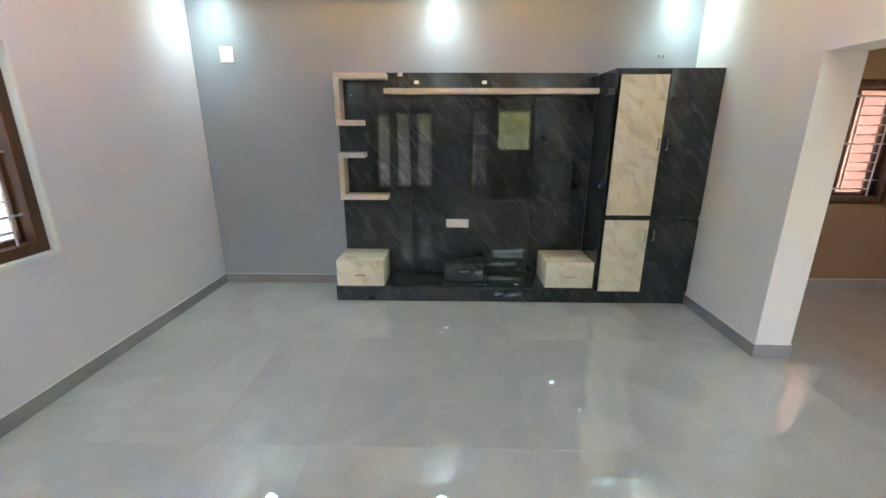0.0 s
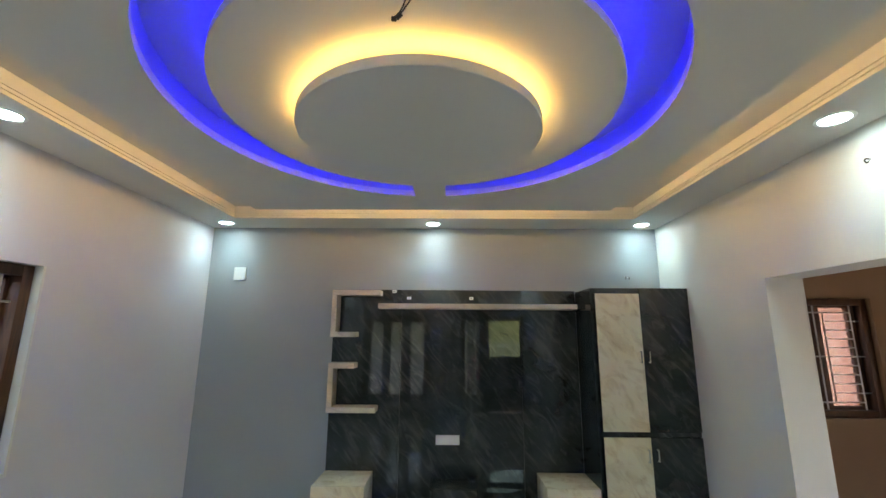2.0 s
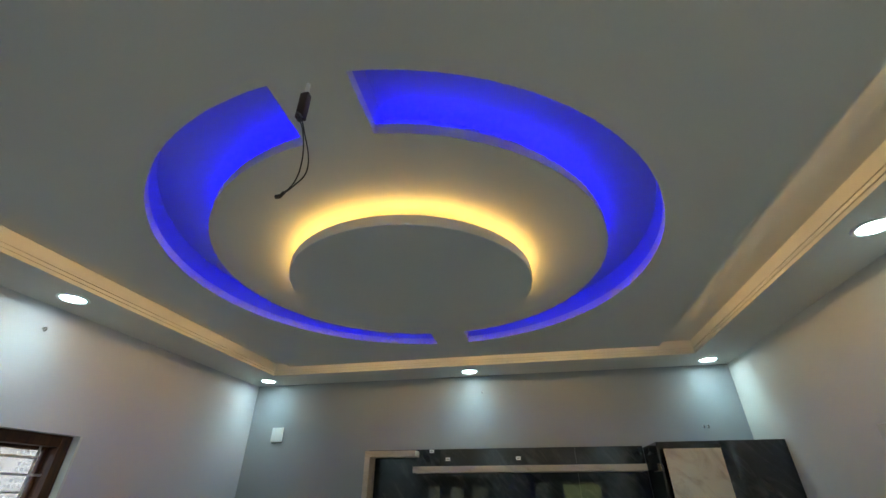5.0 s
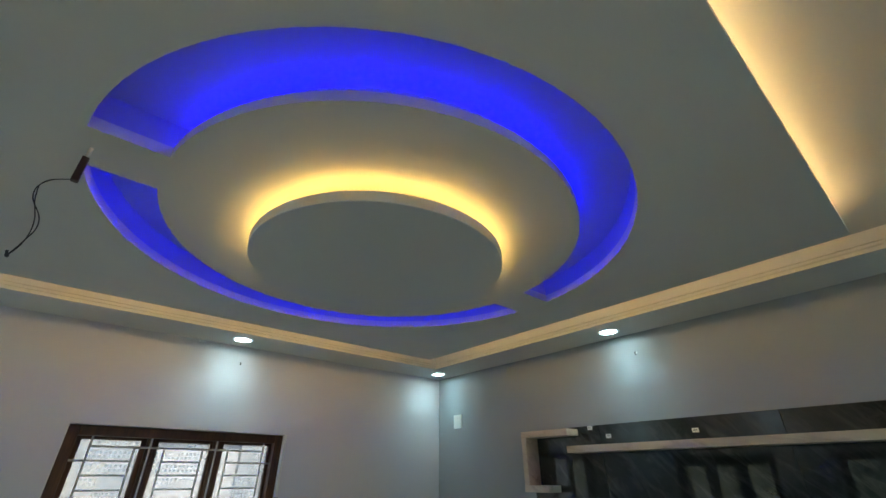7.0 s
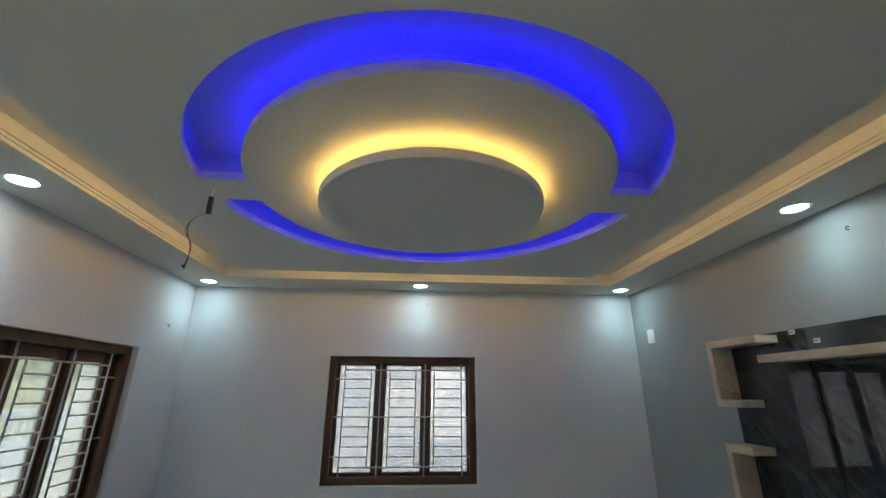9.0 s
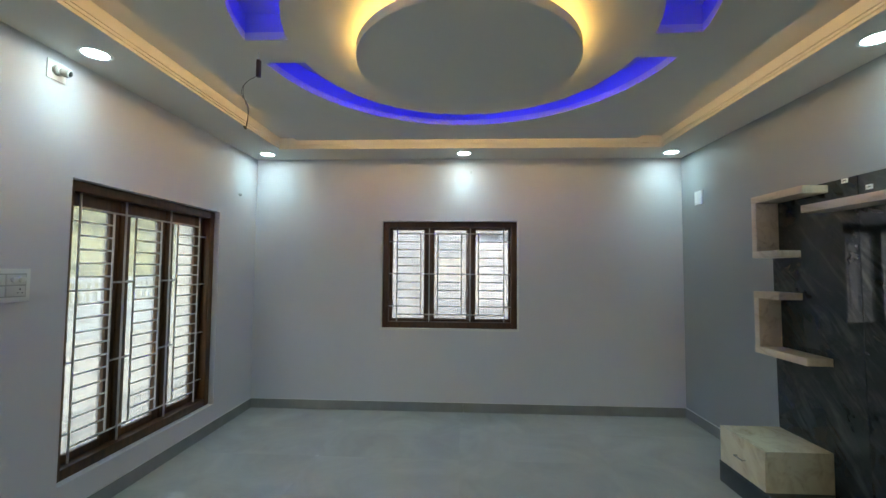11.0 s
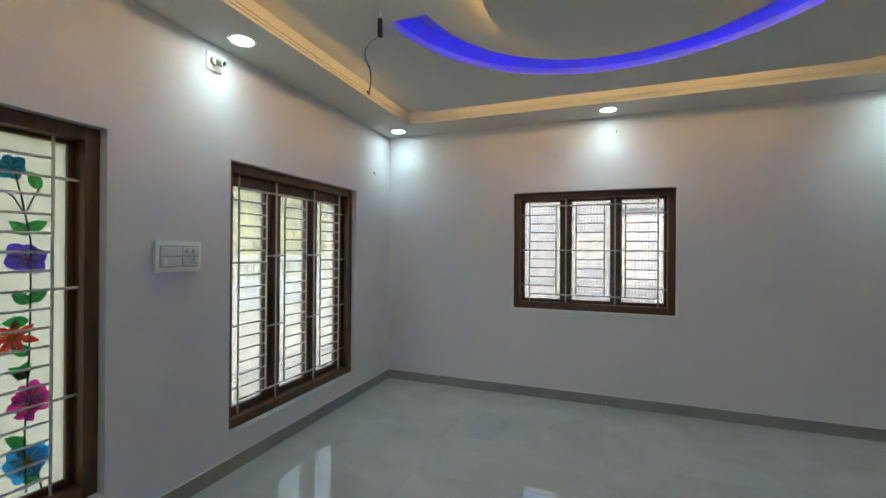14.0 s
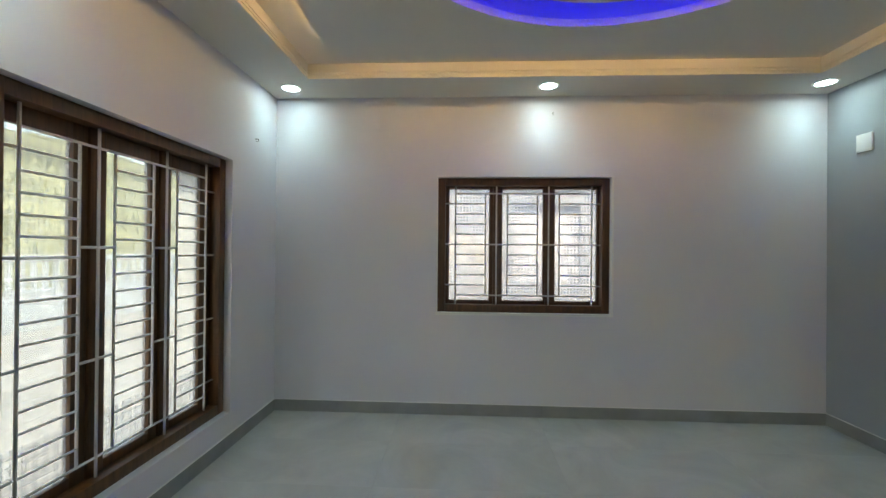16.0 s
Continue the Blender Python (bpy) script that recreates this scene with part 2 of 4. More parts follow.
CONCRETE = paint("roof_concrete", (0.45, 0.44, 0.42), 0.85, 0.1, 40, 0.4)


# ---- building blocks ----
def box(bm, x0, y0, z0, x1, y1, z1, bevel=0.0):
    a = bmesh.new()
    vs = [a.verts.new((x, y, z)) for z in (z0, z1) for y in (y0, y1) for x in (x0, x1)]
    for f in ((0, 2, 3, 1), (4, 5, 7, 6), (0, 1, 5, 4), (2, 6, 7, 3), (0, 4, 6, 2), (1, 3, 7, 5)):
        a.faces.new([vs[i] for i in f])
    if bevel:
        bmesh.ops.bevel(a, geom=a.edges[:], offset=bevel, segments=2, affect="EDGES", profile=0.6)
    pour(bm, a)
    return bm


def pour(bm, a):
    me = bpy.data.meshes.new("tmp")
    a.to_mesh(me)
    a.free()
    bm.from_mesh(me)
    bpy.data.meshes.remove(me)


def rod(bm, p, q, r, seg=8, r2=None):
    p, q = Vector(p), Vector(q)
    a = bmesh.new()
    bmesh.ops.create_cone(a, cap_ends=True, segments=seg, radius1=r, radius2=r if r2 is None else r2, depth=(q - p).length)
    turn = (q - p).to_track_quat("Z", "Y").to_matrix().to_4x4()
    a.transform(Matrix.Translation((p + q) / 2) @ turn)
    pour(bm, a)
    return bm


def lathe(bm, profile, m, seg=40):
    """Turned shape: (radius, height) pairs about the local z of m."""
    rings = []
    for r, h in profile:
        rings.append([bm.verts.new(m @ Vector((r * math.cos(2 * math.pi * i / seg), r * math.sin(2 * math.pi * i / seg), h))) for i in range(seg)] if r > 1e-6 else [bm.verts.new(m @ Vector((0, 0, h)))])
    for a, b in zip(rings, rings[1:]):
        for i in range(seg):
            j = (i + 1) % seg
            if len(a) == 1 and len(b) == 1:
                continue
            if len(a) == 1:
                bm.faces.new((a[0], b[i], b[j]))
            elif len(b) == 1:
                bm.faces.new((a[i], a[j], b[0]))
            else:
                bm.faces.new((a[i], a[j], b[j], b[i]))
    return bm


def mesh_of(name, bm, mat, smooth=False):
    bmesh.ops.recalc_face_normals(bm, faces=bm.faces[:])
    me = bpy.data.meshes.new(name)
    bm.to_mesh(me)
    bm.free()
    me.materials.append(mat)
    if smooth:
        for p in me.polygons:
            p.use_smooth = True
        me.set_sharp_from_angle(angle=radians(24))
    return me


def part(name, bm, mat, parent=None, label="", smooth=False, at=None):
    ob = new(name, mesh_of(name, bm, mat, smooth))
    if parent is not None:
        ob.parent = parent
    if at is not None:
        ob.matrix_basis = at
    if label:
        tagged(ob, label)
    return ob


def thing(name, m, label, category, group="", kind=""):
    ob = new(name)
    ob.empty_display_size = 0.1
    ob.matrix_basis = m
    return tagged(ob, label, category, group, kind)


def cuts(lo, hi, holes, i):
    return sorted({lo, hi, *[c for h in holes for c in (h[i], h[i + 2]) if lo < c < hi]})


def slab(u0, v0, u1, v1, holes, m, thick):
    """A solid plate in the plane u, v of m with rectangular openings, thick along m's z."""
    bm = bmesh.new()
    us, vs = cuts(u0, u1, holes, 0), cuts(v0, v1, holes, 1)
    grid = {}

    def vert(i, j):
        if (i, j) not in grid:
            grid[i, j] = bm.verts.new(m @ Vector((us[i], vs[j], 0)))
        return grid[i, j]
    for i in range(len(us) - 1):
        for j in range(len(vs) - 1):
            cu, cv = (us[i] + us[i + 1]) / 2, (vs[j] + vs[j + 1]) / 2
            if not any(h[0] < cu < h[2] and h[1] < cv < h[3] for h in holes):
                bm.faces.new((vert(i, j), vert(i + 1, j), vert(i + 1, j + 1), vert(i, j + 1)))
    ext = bmesh.ops.extrude_face_region(bm, geom=bm.faces[:])
    shift = m.to_3x3() @ Vector((0, 0, thick))
    bmesh.ops.translate(bm, vec=shift, verts=[v for v in ext["geom"] if isinstance(v, bmesh.types.BMVert)])
    return bm


# ---- the room's measures ----
XW, XE, YS, YN = -2.425, 2.302, -0.412, 4.340
XE2, XFAR = 2.562, 6.3
ZB, ZTOP = 2.797, 2.916
OUT = 0.23
WIN_W = (1.045, 0.897, 2.557, 2.093)
WIN_S = (-1.720, 0.258, -0.192, 2.092)
SIDE = (0.548, 0.268, 1.096, 2.090)
DOOR = (1.096, 0.0, 2.056, 2.084)
WIN_N = (2.918, 0.905, 4.430, 2.075)
WIN_E = (0.6, 0.27, 2.112, 2.09)
GATE = (0.75, 0.0, 2.913, 2.090)


def structure(name, bm, mat, label, category):
    return tagged(part(name, bm, mat), label, category, kind="structure")


def on(origin, u, w):
    """Plane at origin with axes u and up, thick along w."""
    m = Matrix.Identity(4)
    for i in range(3):
        m[i][0], m[i][1], m[i][2], m[i][3] = u[i], (0, 0, 1)[i], w[i], origin[i]
    return m


structure("wall_west", slab(YS - OUT, -0.3, YN + OUT, 3.1, [WIN_W], on((XW, 0, 0), (0, 1, 0), (-1, 0, 0)), OUT), WALL, "pale lavender-grey painted plaster wall with a window", "wall")
structure("wall_south", slab(XW, -0.3, XE2, 3.1, [WIN_S, (SIDE[0], SIDE[1], SIDE[2], SIDE[3]), (DOOR[0], -0.3, DOOR[2], DOOR[3])], on((0, YS, 0), (1, 0, 0), (0, -1, 0)), OUT), WALL, "pale grey painted plaster wall with tall window and door", "wall")
structure("wall_north", slab(XW, -0.3, XE, 3.1, [], on((0, YN, 0), (1, 0, 0), (0, 1, 0)), OUT), ACCENT, "blue-grey painted accent wall behind the tv unit", "wall")
structure("wall_east", slab(YS, -0.3, YN, 3.1, [(GATE[0], -0.3, GATE[2], GATE[3])], on((XE, 0, 0), (0, 1, 0), (1, 0, 0)), XE2 - XE), CREAM_WALL, "off-white plaster wall with a wide open passage", "wall")
structure("hall_wall_north", slab(XE, -0.3, XFAR, 3.1, [WIN_N], on((0, YN, 0), (1, 0, 0), (0, 1, 0)), OUT), TAN, "tan painted wall of the adjoining room", "wall")
structure("hall_wall_east", slab(YS - OUT, -0.3, YN + OUT, 3.1, [WIN_E], on((XFAR, 0, 0), (0, 1, 0), (1, 0, 0)), OUT), TAN, "tan painted end wall of the adjoining room", "wall")
structure("hall_wall_south", slab(XE2, -0.3, XFAR, 3.1, [], on((0, YS, 0), (1, 0, 0), (0, -1, 0)), OUT), TAN, "tan painted wall of the adjoining room", "wall")
structure("hall_ceiling", slab(XE2, YS, XFAR, YN, [], Matrix.Translation((0, 0, 2.95)), 0.1), CEIL, "plain off-white ceiling of the adjoining room", "ceiling")
structure("roof", slab(XW - 0.5, YS - 0.55, XFAR + 0.6, YN + 0.6, [], Matrix.Translation((0, 0, 3.1)), 0.15), CONCRETE, "flat concrete roof slab with eaves", "roof")

# ---- false ceiling ----
CX, CY, RO, RI, HALF = -0.042, 1.968, 1.198, 0.965, 0.120
ZP, PLATE = 2.765, 0.045
BX0, BX1, BY0, BY1 = -2.006, 1.908, 0.030, 3.937
PX0, PX1, PY0, PY1 = -1.615, 1.527, 0.370, 3.545
RD, ZD = 0.602, 2.655


def border():
    bm = bmesh.new()
    prof = [(0, 0), (0, 0.020), (0.008, 0.020), (0.008, 0.0255), (0, 0.0255), (0, 0.043), (0.008, 0.043), (0.008, 0.0485), (0, 0.0485), (0, ZTOP - ZB)]
    loops = [[(XW, YS, ZB), (XE, YS, ZB), (XE, YN, ZB), (XW, YN, ZB)]]
    loops += [[(BX0 - o, BY0 - o, ZB + h), (BX1 + o, BY0 - o, ZB + h), (BX1 + o, BY1 + o, ZB + h), (BX0 - o, BY1 + o, ZB + h)] for o, h in prof]
    rows = [[bm.verts.new(c) for c in lp] for lp in loops]
    for a, b in zip(rows, rows[1:]):
        for i in range(4):
            bm.faces.new((a[i], a[(i + 1) % 4], b[(i + 1) % 4], b[i]))
    return bm


def arc_angles(half):
    g, n, k = math.asin(HALF / half), 60, 4
    a = [-math.pi / 2 + g + (math.pi - 2 * g) * i / n for i in range(n)]
    a += [math.pi / 2 - g + 2 * g * i / k for i in range(k)]
    a += [math.pi / 2 + g + (math.pi - 2 * g) * i / n for i in range(n)]
    a += [3 * math.pi / 2 - g + 2 * g * i / k for i in range(k)]
    return a, n, k


def on_square(a):
    c, s = math.cos(a), math.sin(a)
    t = min(((PX1 if c > 0 else PX0) - CX) / c if abs(c) > 1e-9 else 9, ((PY1 if s > 0 else PY0) - CY) / s if abs(s) > 1e-9 else 9)
    return CX + t * c, CY + t * s


def panel():
    """The floating square panel, its round island and the two bridges, one plate."""
    bm = bmesh.new()
    ao, n, k = arc_angles(RO)
    ai, _, _ = arc_angles(RI)
    vo = [bm.verts.new((CX + RO * math.cos(a), CY + RO * math.sin(a), ZP)) for a in ao]
    vi = [bm.verts.new((CX + RI * math.cos(a), CY + RI * math.sin(a), ZP)) for a in ai]
    sq = [on_square(a) for a in ao]
    vs = [bm.verts.new((x, y, ZP)) for x, y in sq]
    corners = {(sx, sy): bm.verts.new((sx, sy, ZP)) for sx in (PX0, PX1) for sy in (PY0, PY1)}
    total = len(ao)
    for i in range(total):
        j = (i + 1) % total
        p, q = sq[i], sq[j]
        loop = [vo[i], vs[i]]
        if abs(p[0] - q[0]) > 1e-6 and abs(p[1] - q[1]) > 1e-6:
            cx = PX1 if max(p[0], q[0]) > PX1 - 1e-6 else PX0
            cy = PY1 if max(p[1], q[1]) > PY1 - 1e-6 else PY0
            loop.append(corners[cx, cy])
        bm.faces.new(loop + [vs[j], vo[j]])
        if n <= i < n + k or i >= 2 * n + k:
            bm.faces.new((vi[i], vo[i], vo[j], vi[j]))
    bm.faces.new(vi)
    ext = bmesh.ops.extrude_face_region(bm, geom=bm.faces[:])
    bmesh.ops.translate(bm, vec=(0, 0, PLATE), verts=[v for v in ext["geom"] if isinstance(v, bmesh.types.BMVert)])
    return bm


structure("ceiling_border", border(), CEIL, "white false-ceiling border with a grooved cornice edge", "ceiling")


def baffles():
    """Upstands that close the ring recess off from the space above the panel."""
    bm = bmesh.new()
    z0, z1, t = ZP + PLATE - 0.001, ZTOP + 0.001, 0.012
    for r, inner in ((RO + 0.001, False), (RI - 0.085, True)):
        for side in (0, math.pi):
            g = math.asin((HALF - 0.002) / r)
            rows = []
            for i in range(61):
                a = side - math.pi / 2 + g + (math.pi - 2 * g) * i / 60
                c, q = math.cos(a), math.sin(a)
                rows.append([bm.verts.new((CX + k * c, CY + k * q, z)) for k, z in ((r, z0), (r + t, z0), (r + t, z1), (r, z1))])
            for p, q in zip(rows, rows[1:]):
                for i in range(4):
                    bm.faces.new((p[i], q[i], q[(i + 1) % 4], p[(i + 1) % 4]))
    for sx in (-1, 1):
        for sy in (-1, 1):
            xa, xb = sorted((CX + sx * (HALF - 0.001), CX + sx * (HALF - 0.013)))
            ya, yb = sorted((CY + sy * (RI - 0.09), CY + sy * (RO - 0.004)))
            box(bm, xa, ya, z0, xb, yb, z1)
    return bm


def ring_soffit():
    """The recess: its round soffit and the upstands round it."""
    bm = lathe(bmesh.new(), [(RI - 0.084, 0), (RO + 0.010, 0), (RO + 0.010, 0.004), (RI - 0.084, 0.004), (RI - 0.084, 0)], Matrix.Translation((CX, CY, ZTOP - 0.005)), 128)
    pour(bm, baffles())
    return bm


structure("ceiling_recess", slab(XW, YS, XE, YN, [], Matrix.Translation((0, 0, ZTOP)), 0.1), CEIL, "white recessed ceiling above the floating panel", "ceiling")
# Soffit and upstands carry some of the blue led glow in their colour.
structure("ceiling_ring", ring_soffit(), RING_GLOW, "ring-shaped recess lit by blue led strips, part of their glow put into its colour", "ceiling")
structure("ceiling_panel", panel(), CEIL, "white floating ceiling panel with a ring-shaped recess", "ceiling")
_d = lathe(bmesh.new(), [(0, 0), (RD - 0.003, 0), (RD, 0.003), (RD, 0.047), (RD - 0.002, 0.049), (RD - 0.03, 0.049), (0.30, 0.049), (0.30, ZP - ZD - 0.002)], Matrix.Translation((CX, CY, ZD)), 128)
structure("ceiling_disc", _d, CEIL, "white round disc hung below the ceiling panel", "ceiling")


def strip_loop(x0, y0, x1, y1, z, name, mat, label):
    lamp = thing(name, Matrix.Identity(4), label, "led strip")
    for a, b in (((x0, y0), (x1, y0)), ((x1, y0), (x1, y1)), ((x1, y1), (x0, y1)), ((x0, y1), (x0, y0))):
        part("strip", box(bmesh.new(), min(a[0], b[0]) - 0.002, min(a[1], b[1]) - 0.002, z, max(a[0], b[0]) + 0.002, max(a[1], b[1]) + 0.002, z + 0.014), mat, lamp)
    for a, b in (((x0, y0), (x1, y0)), ((x1, y0), (x1, y1)), ((x1, y1), (x0, y1)), ((x0, y1), (x0, y0))):
        ix, iy = (0, 0.006 if a[1] == y0 else -0.006) if a[1] == b[1] else (0.006 if a[0] == x0 else -0.006, 0)
        part("channel", box(bmesh.new(), min(a[0], b[0]) + ix - 0.002, min(a[1], b[1]) + iy - 0.002, ZP + PLATE, max(a[0], b[0]) + ix + 0.002, max(a[1], b[1]) + iy + 0.002, z + 0.035), CEIL, lamp, "white upstand behind the strip")
    return lamp


def strip_arc(r, a0, a1, z, name, mat, label, seg=64, sway=0.0):
    bm = bmesh.new()
    rows = []
    for i in range(seg + 1):
        a = a0 + (a1 - a0) * i / seg
        c, s = math.cos(a), math.sin(a)
        k, h0 = r + sway * 0.6 * math.sin(3.1 * a + 0.4), z + sway * (math.sin(4.3 * a + 1.0) + 0.5 * math.sin(9.7 * a))
        rows.append([bm.verts.new((CX + q * c, CY + q * s, h)) for q, h in ((k - 0.005, h0), (k + 0.005, h0), (k + 0.005, h0 + 0.006), (k - 0.005, h0 + 0.006))])
    for p, q in zip(rows, rows[1:]):
        for i in range(4):
            bm.faces.new((p[i], q[i], q[(i + 1) % 4], p[(i + 1) % 4]))
    return tagged(part(name, bm, mat), label, "led strip")


strip_loop(PX0 + 0.035, PY0 + 0.035, PX1 - 0.035, PY1 - 0.035, ZP + PLATE + 0.045, "cove_led_strip", LED_WARM, "warm white led strip lying on the ceiling panel edge")
for _a0, _a1 in ((-math.pi / 2, math.pi / 2), (math.pi / 2, 3 * math.pi / 2)):
    _g = 0.15
    strip_arc(RI - 0.062, _a0 + _g, _a1 - _g, ZP + PLATE + 0.034, "blue_led_strip", LED_BLUE, "blue led strip lying unevenly along the ring recess", 64, 0.010)
strip_arc(RD - 0.022, 0, 2 * math.pi, ZD + 0.049, "halo_led_strip", LED_HALO, "warm led strip lying on top of the hung disc", 128)


def downlight(x, y, holder=None):
    lamp = thing("downlight", pose(x, y, ZB), "round flush cool-white led downlight in the ceiling border", "downlight", "ceiling downlights")
    I = Matrix.Identity(4)
    part("rim", lathe(bmesh.new(), [(0.065, -0.001), (0.082, -0.001), (0.085, -0.004), (0.083, -0.008), (0.071, -0.010), (0.065, -0.007), (0.065, -0.001)], I), PLASTIC, lamp, "thin white rim", True)
    part("diffuser", lathe(bmesh.new(), [(0, -0.006), (0.058, -0.006), (0.0645, -0.004), (0.0645, -0.0012), (0, -0.0012)], I), LAMP, lamp, "glowing round diffuser", True)
    s = bpy.data.lights.new("downlight_beam", "SPOT")
    s.energy, s.color, s.spot_size, s.spot_blend, s.shadow_soft_size = SPOT_WATTS, (0.47, 0.95, 0.96), radians(124), 1.0, 0.06
    b = new("beam", s)
    b.parent = lamp
    b.location = (0, 0, -0.012)
    return lamp


for _x, _y in ((-2.175, 4.115), (-0.052, 4.135), (2.073, 4.140), (-2.185, 1.958), (2.080, 2.000), (-2.180, -0.180), (-0.077, -0.200), (2.073, -0.190)):
    downlight(_x, _y)

# ---- windows and door ----
PANES = [(0.068, 0.498, 0.101, 0.463), (0.550, 0.964, 0.581, 0.945), (1.016, 1.444, 1.052, 1.422)]


def ring_frame(u0, w0, u1, w1, v0, v1, width, mat, name, parent, bevel=0.004, label=""):
    bm = bmesh.new()
    box(bm, u0, v0, w0, u0 + width, v1, w1, bevel)
    box(bm, u1 - width, v0, w0, u1, v1, w1, bevel)
    box(bm, u0 + width, v0 + 0.001, w0, u1 - width, v1, w0 + width, bevel)
    box(bm, u0 + width, v0 + 0.001, w1 - width, u1 - width, v1, w1, bevel)
    return part(name, bm, mat, parent, label, True)


def window(name, m, width, height, panes, posts, longs, shorts, rows, full_rows, stubs, glass, label, timber=TEAK, links=(), foot=0.100, head=0.088):
    """Timber casement window with a painted iron grille on the room side. u to the right, v outwards, w up."""
    win = thing(name, m, label, "window", "", "structure")
    ring_frame(0.002, 0.002, width - 0.002, height - 0.002, 0.050, 0.180, 0.066, timber, "window_frame", win)
    for u in posts:
        part("mullion", box(bmesh.new(), u - 0.025, 0.112, 0.067, u + 0.025, 0.180, height - 0.067, 0.004), timber, win, "", True)
    for s0, s1, g0, g1 in panes:
        bm = bmesh.new()
        a, b = 0.067, height - 0.067
        ga, gb = foot, height - head
        box(bm, s0, 0.125, a, g0, 0.165, b, 0.003)
        box(bm, g1, 0.125, a, s1, 0.165, b, 0.003)
        box(bm, g0, 0.126, a, g1, 0.165, ga, 0.003)
        box(bm, g0, 0.126, gb, g1, 0.165, b, 0.003)
        sash = part("sash", bm, timber, win, "", True)
        p = part("pane", box(bmesh.new(), g0, 0.143, ga, g1, 0.147, gb), glass, sash, "pressed glass pane")
        p.visible_shadow = False
        h = bmesh.new()
        box(h, s0 + 0.010, 0.110, height * 0.40, s0 + 0.022, 0.118, height * 0.40 + 0.13, 0.003)
        box(h, s0 + 0.011, 0.117, height * 0.40 + 0.02, s0 + 0.021, 0.126, height * 0.40 + 0.035)
        box(h, s0 + 0.011, 0.117, height * 0.40 + 0.095, s0 + 0.021, 0.126, height * 0.40 + 0.11)
        part("handle", h, BLACK, sash, "dark casement handle", True)
    lo, hi = rows[0], rows[-1]
    v, r = 0.095, 0.0070
    gr = part("grille", rod(bmesh.new(), (longs[0], v, 0.060), (longs[0], v, height - 0.060), r), BAR, win, "pale painted iron grille")
    for u in longs[1:]:
        part("bar", rod(bmesh.new(), (u, v, 0.060), (u, v, height - 0.060), r), BAR, gr, "", True)
    for u in shorts:
        part("bar", rod(bmesh.new(), (u, v + 0.004, lo), (u, v + 0.004, hi), r), BAR, gr, "", True)
    shared = {}
    pairs = [(longs[0], shorts[0]), (shorts[1], shorts[2]), (shorts[3], longs[3])] if shorts else [(longs[0], longs[-1])]
    for w in rows:
        if w in full_rows or w in (lo, hi):
            continue
        for a, b in pairs:
            key = round(b - a, 4)
            if key not in shared:
                shared[key] = mesh_of("bar", rod(bmesh.new(), (0, 0, 0), (key, 0, 0), 0.0062, 6), BAR, True)
            o = new("bar", shared[key])
            o.parent = gr
            o.location = (a, v + 0.002, w)
    for w in (lo, hi):
        part("bar", rod(bmesh.new(), (longs[0], v + 0.003, w), (longs[-1], v + 0.003, w), r, 6), BAR, gr, "", True)
    for w in full_rows:
        part("bar", rod(bmesh.new(), (0.062, v + 0.003, w), (width - 0.062, v + 0.003, w), r, 6), BAR, gr, "", True)
    for w in links:
        for a, b in ((shorts[0], shorts[1]), (shorts[2], shorts[3])):
            part("bar", rod(bmesh.new(), (a, v + 0.003, w), (b, v + 0.003, w), r, 6), BAR, gr, "", True)
    for w in stubs:
        part("bar", rod(bmesh.new(), (0.062, v + 0.003, w), (longs[0], v + 0.003, w), r, 6), BAR, gr, "", True)
        part("bar", rod(bmesh.new(), (longs[-1], v + 0.003, w), (width - 0.062, v + 0.003, w), r, 6), BAR, gr, "", True)
    return win


def facing(origin, right, out):
    m = Matrix.Identity(4)
    for i in range(3):
        m[i][0], m[i][1], m[i][2], m[i][3] = right[i], out[i], (0, 0, 1)[i], origin[i]
    return m


LONGS, SHORTS, POSTS = [0.159, 0.525, 0.990, 1.368], [0.427, 0.624, 0.891, 1.085], [0.524, 0.990]
ROWS_W = [0.148 + 0.0915 * i for i in range(11)]
window("window_west", facing((XW, WIN_W[0], WIN_W[1]), (0, 1, 0), (-1, 0, 0)), 1.512, WIN_W[3] - WIN_W[1], PANES, POSTS, LONGS, SHORTS, ROWS_W, [ROWS_W[5]], [ROWS_W[1], ROWS_W[9]], GLASS_W, "dark teak three-pane casement window with pale iron grille")
PANES_N = [(0.068, 0.498, 0.118, 0.421), (0.550, 0.964, 0.602, 0.905), (1.016, 1.444, 1.075, 1.362)]
STUBS_S = [0.252, 0.690, 1.140, 1.584]
ROWS_S = [0.162 + 0.0888 * i for i in range(18)]
PANES_S = [(0.068, 0.498, 0.118, 0.421), (0.550, 0.964, 0.602, 0.897), (1.016, 1.460, 1.068, 1.348)]
window("window_south", facing((WIN_S[2], YS, WIN_S[1]), (-1, 0, 0), (0, -1, 0)), WIN_S[2] - WIN_S[0], WIN_S[3] - WIN_S[1], PANES_S, POSTS, LONGS, SHORTS, ROWS_S, [], STUBS_S, GLASS_S, "tall dark teak three-pane window with pale iron grille", TEAK_RED, [0.642, 1.186], 0.118, 0.147)
ROWS_N = [0.140 + 0.0890 * i for i in range(11)]
window("window_hall", facing((WIN_N[0], YN, WIN_N[1]), (1, 0, 0), (0, 1, 0)), 1.512, WIN_N[3] - WIN_N[1], PANES_N, POSTS, LONGS, SHORTS, ROWS_N, [ROWS_N[5]], [ROWS_N[1], ROWS_N[9]], GLASS_H, "dark timber three-pane window with iron grille in the adjoining room")
ROWS_D = [0.158 + 0.0875 * i for i in range(18)]
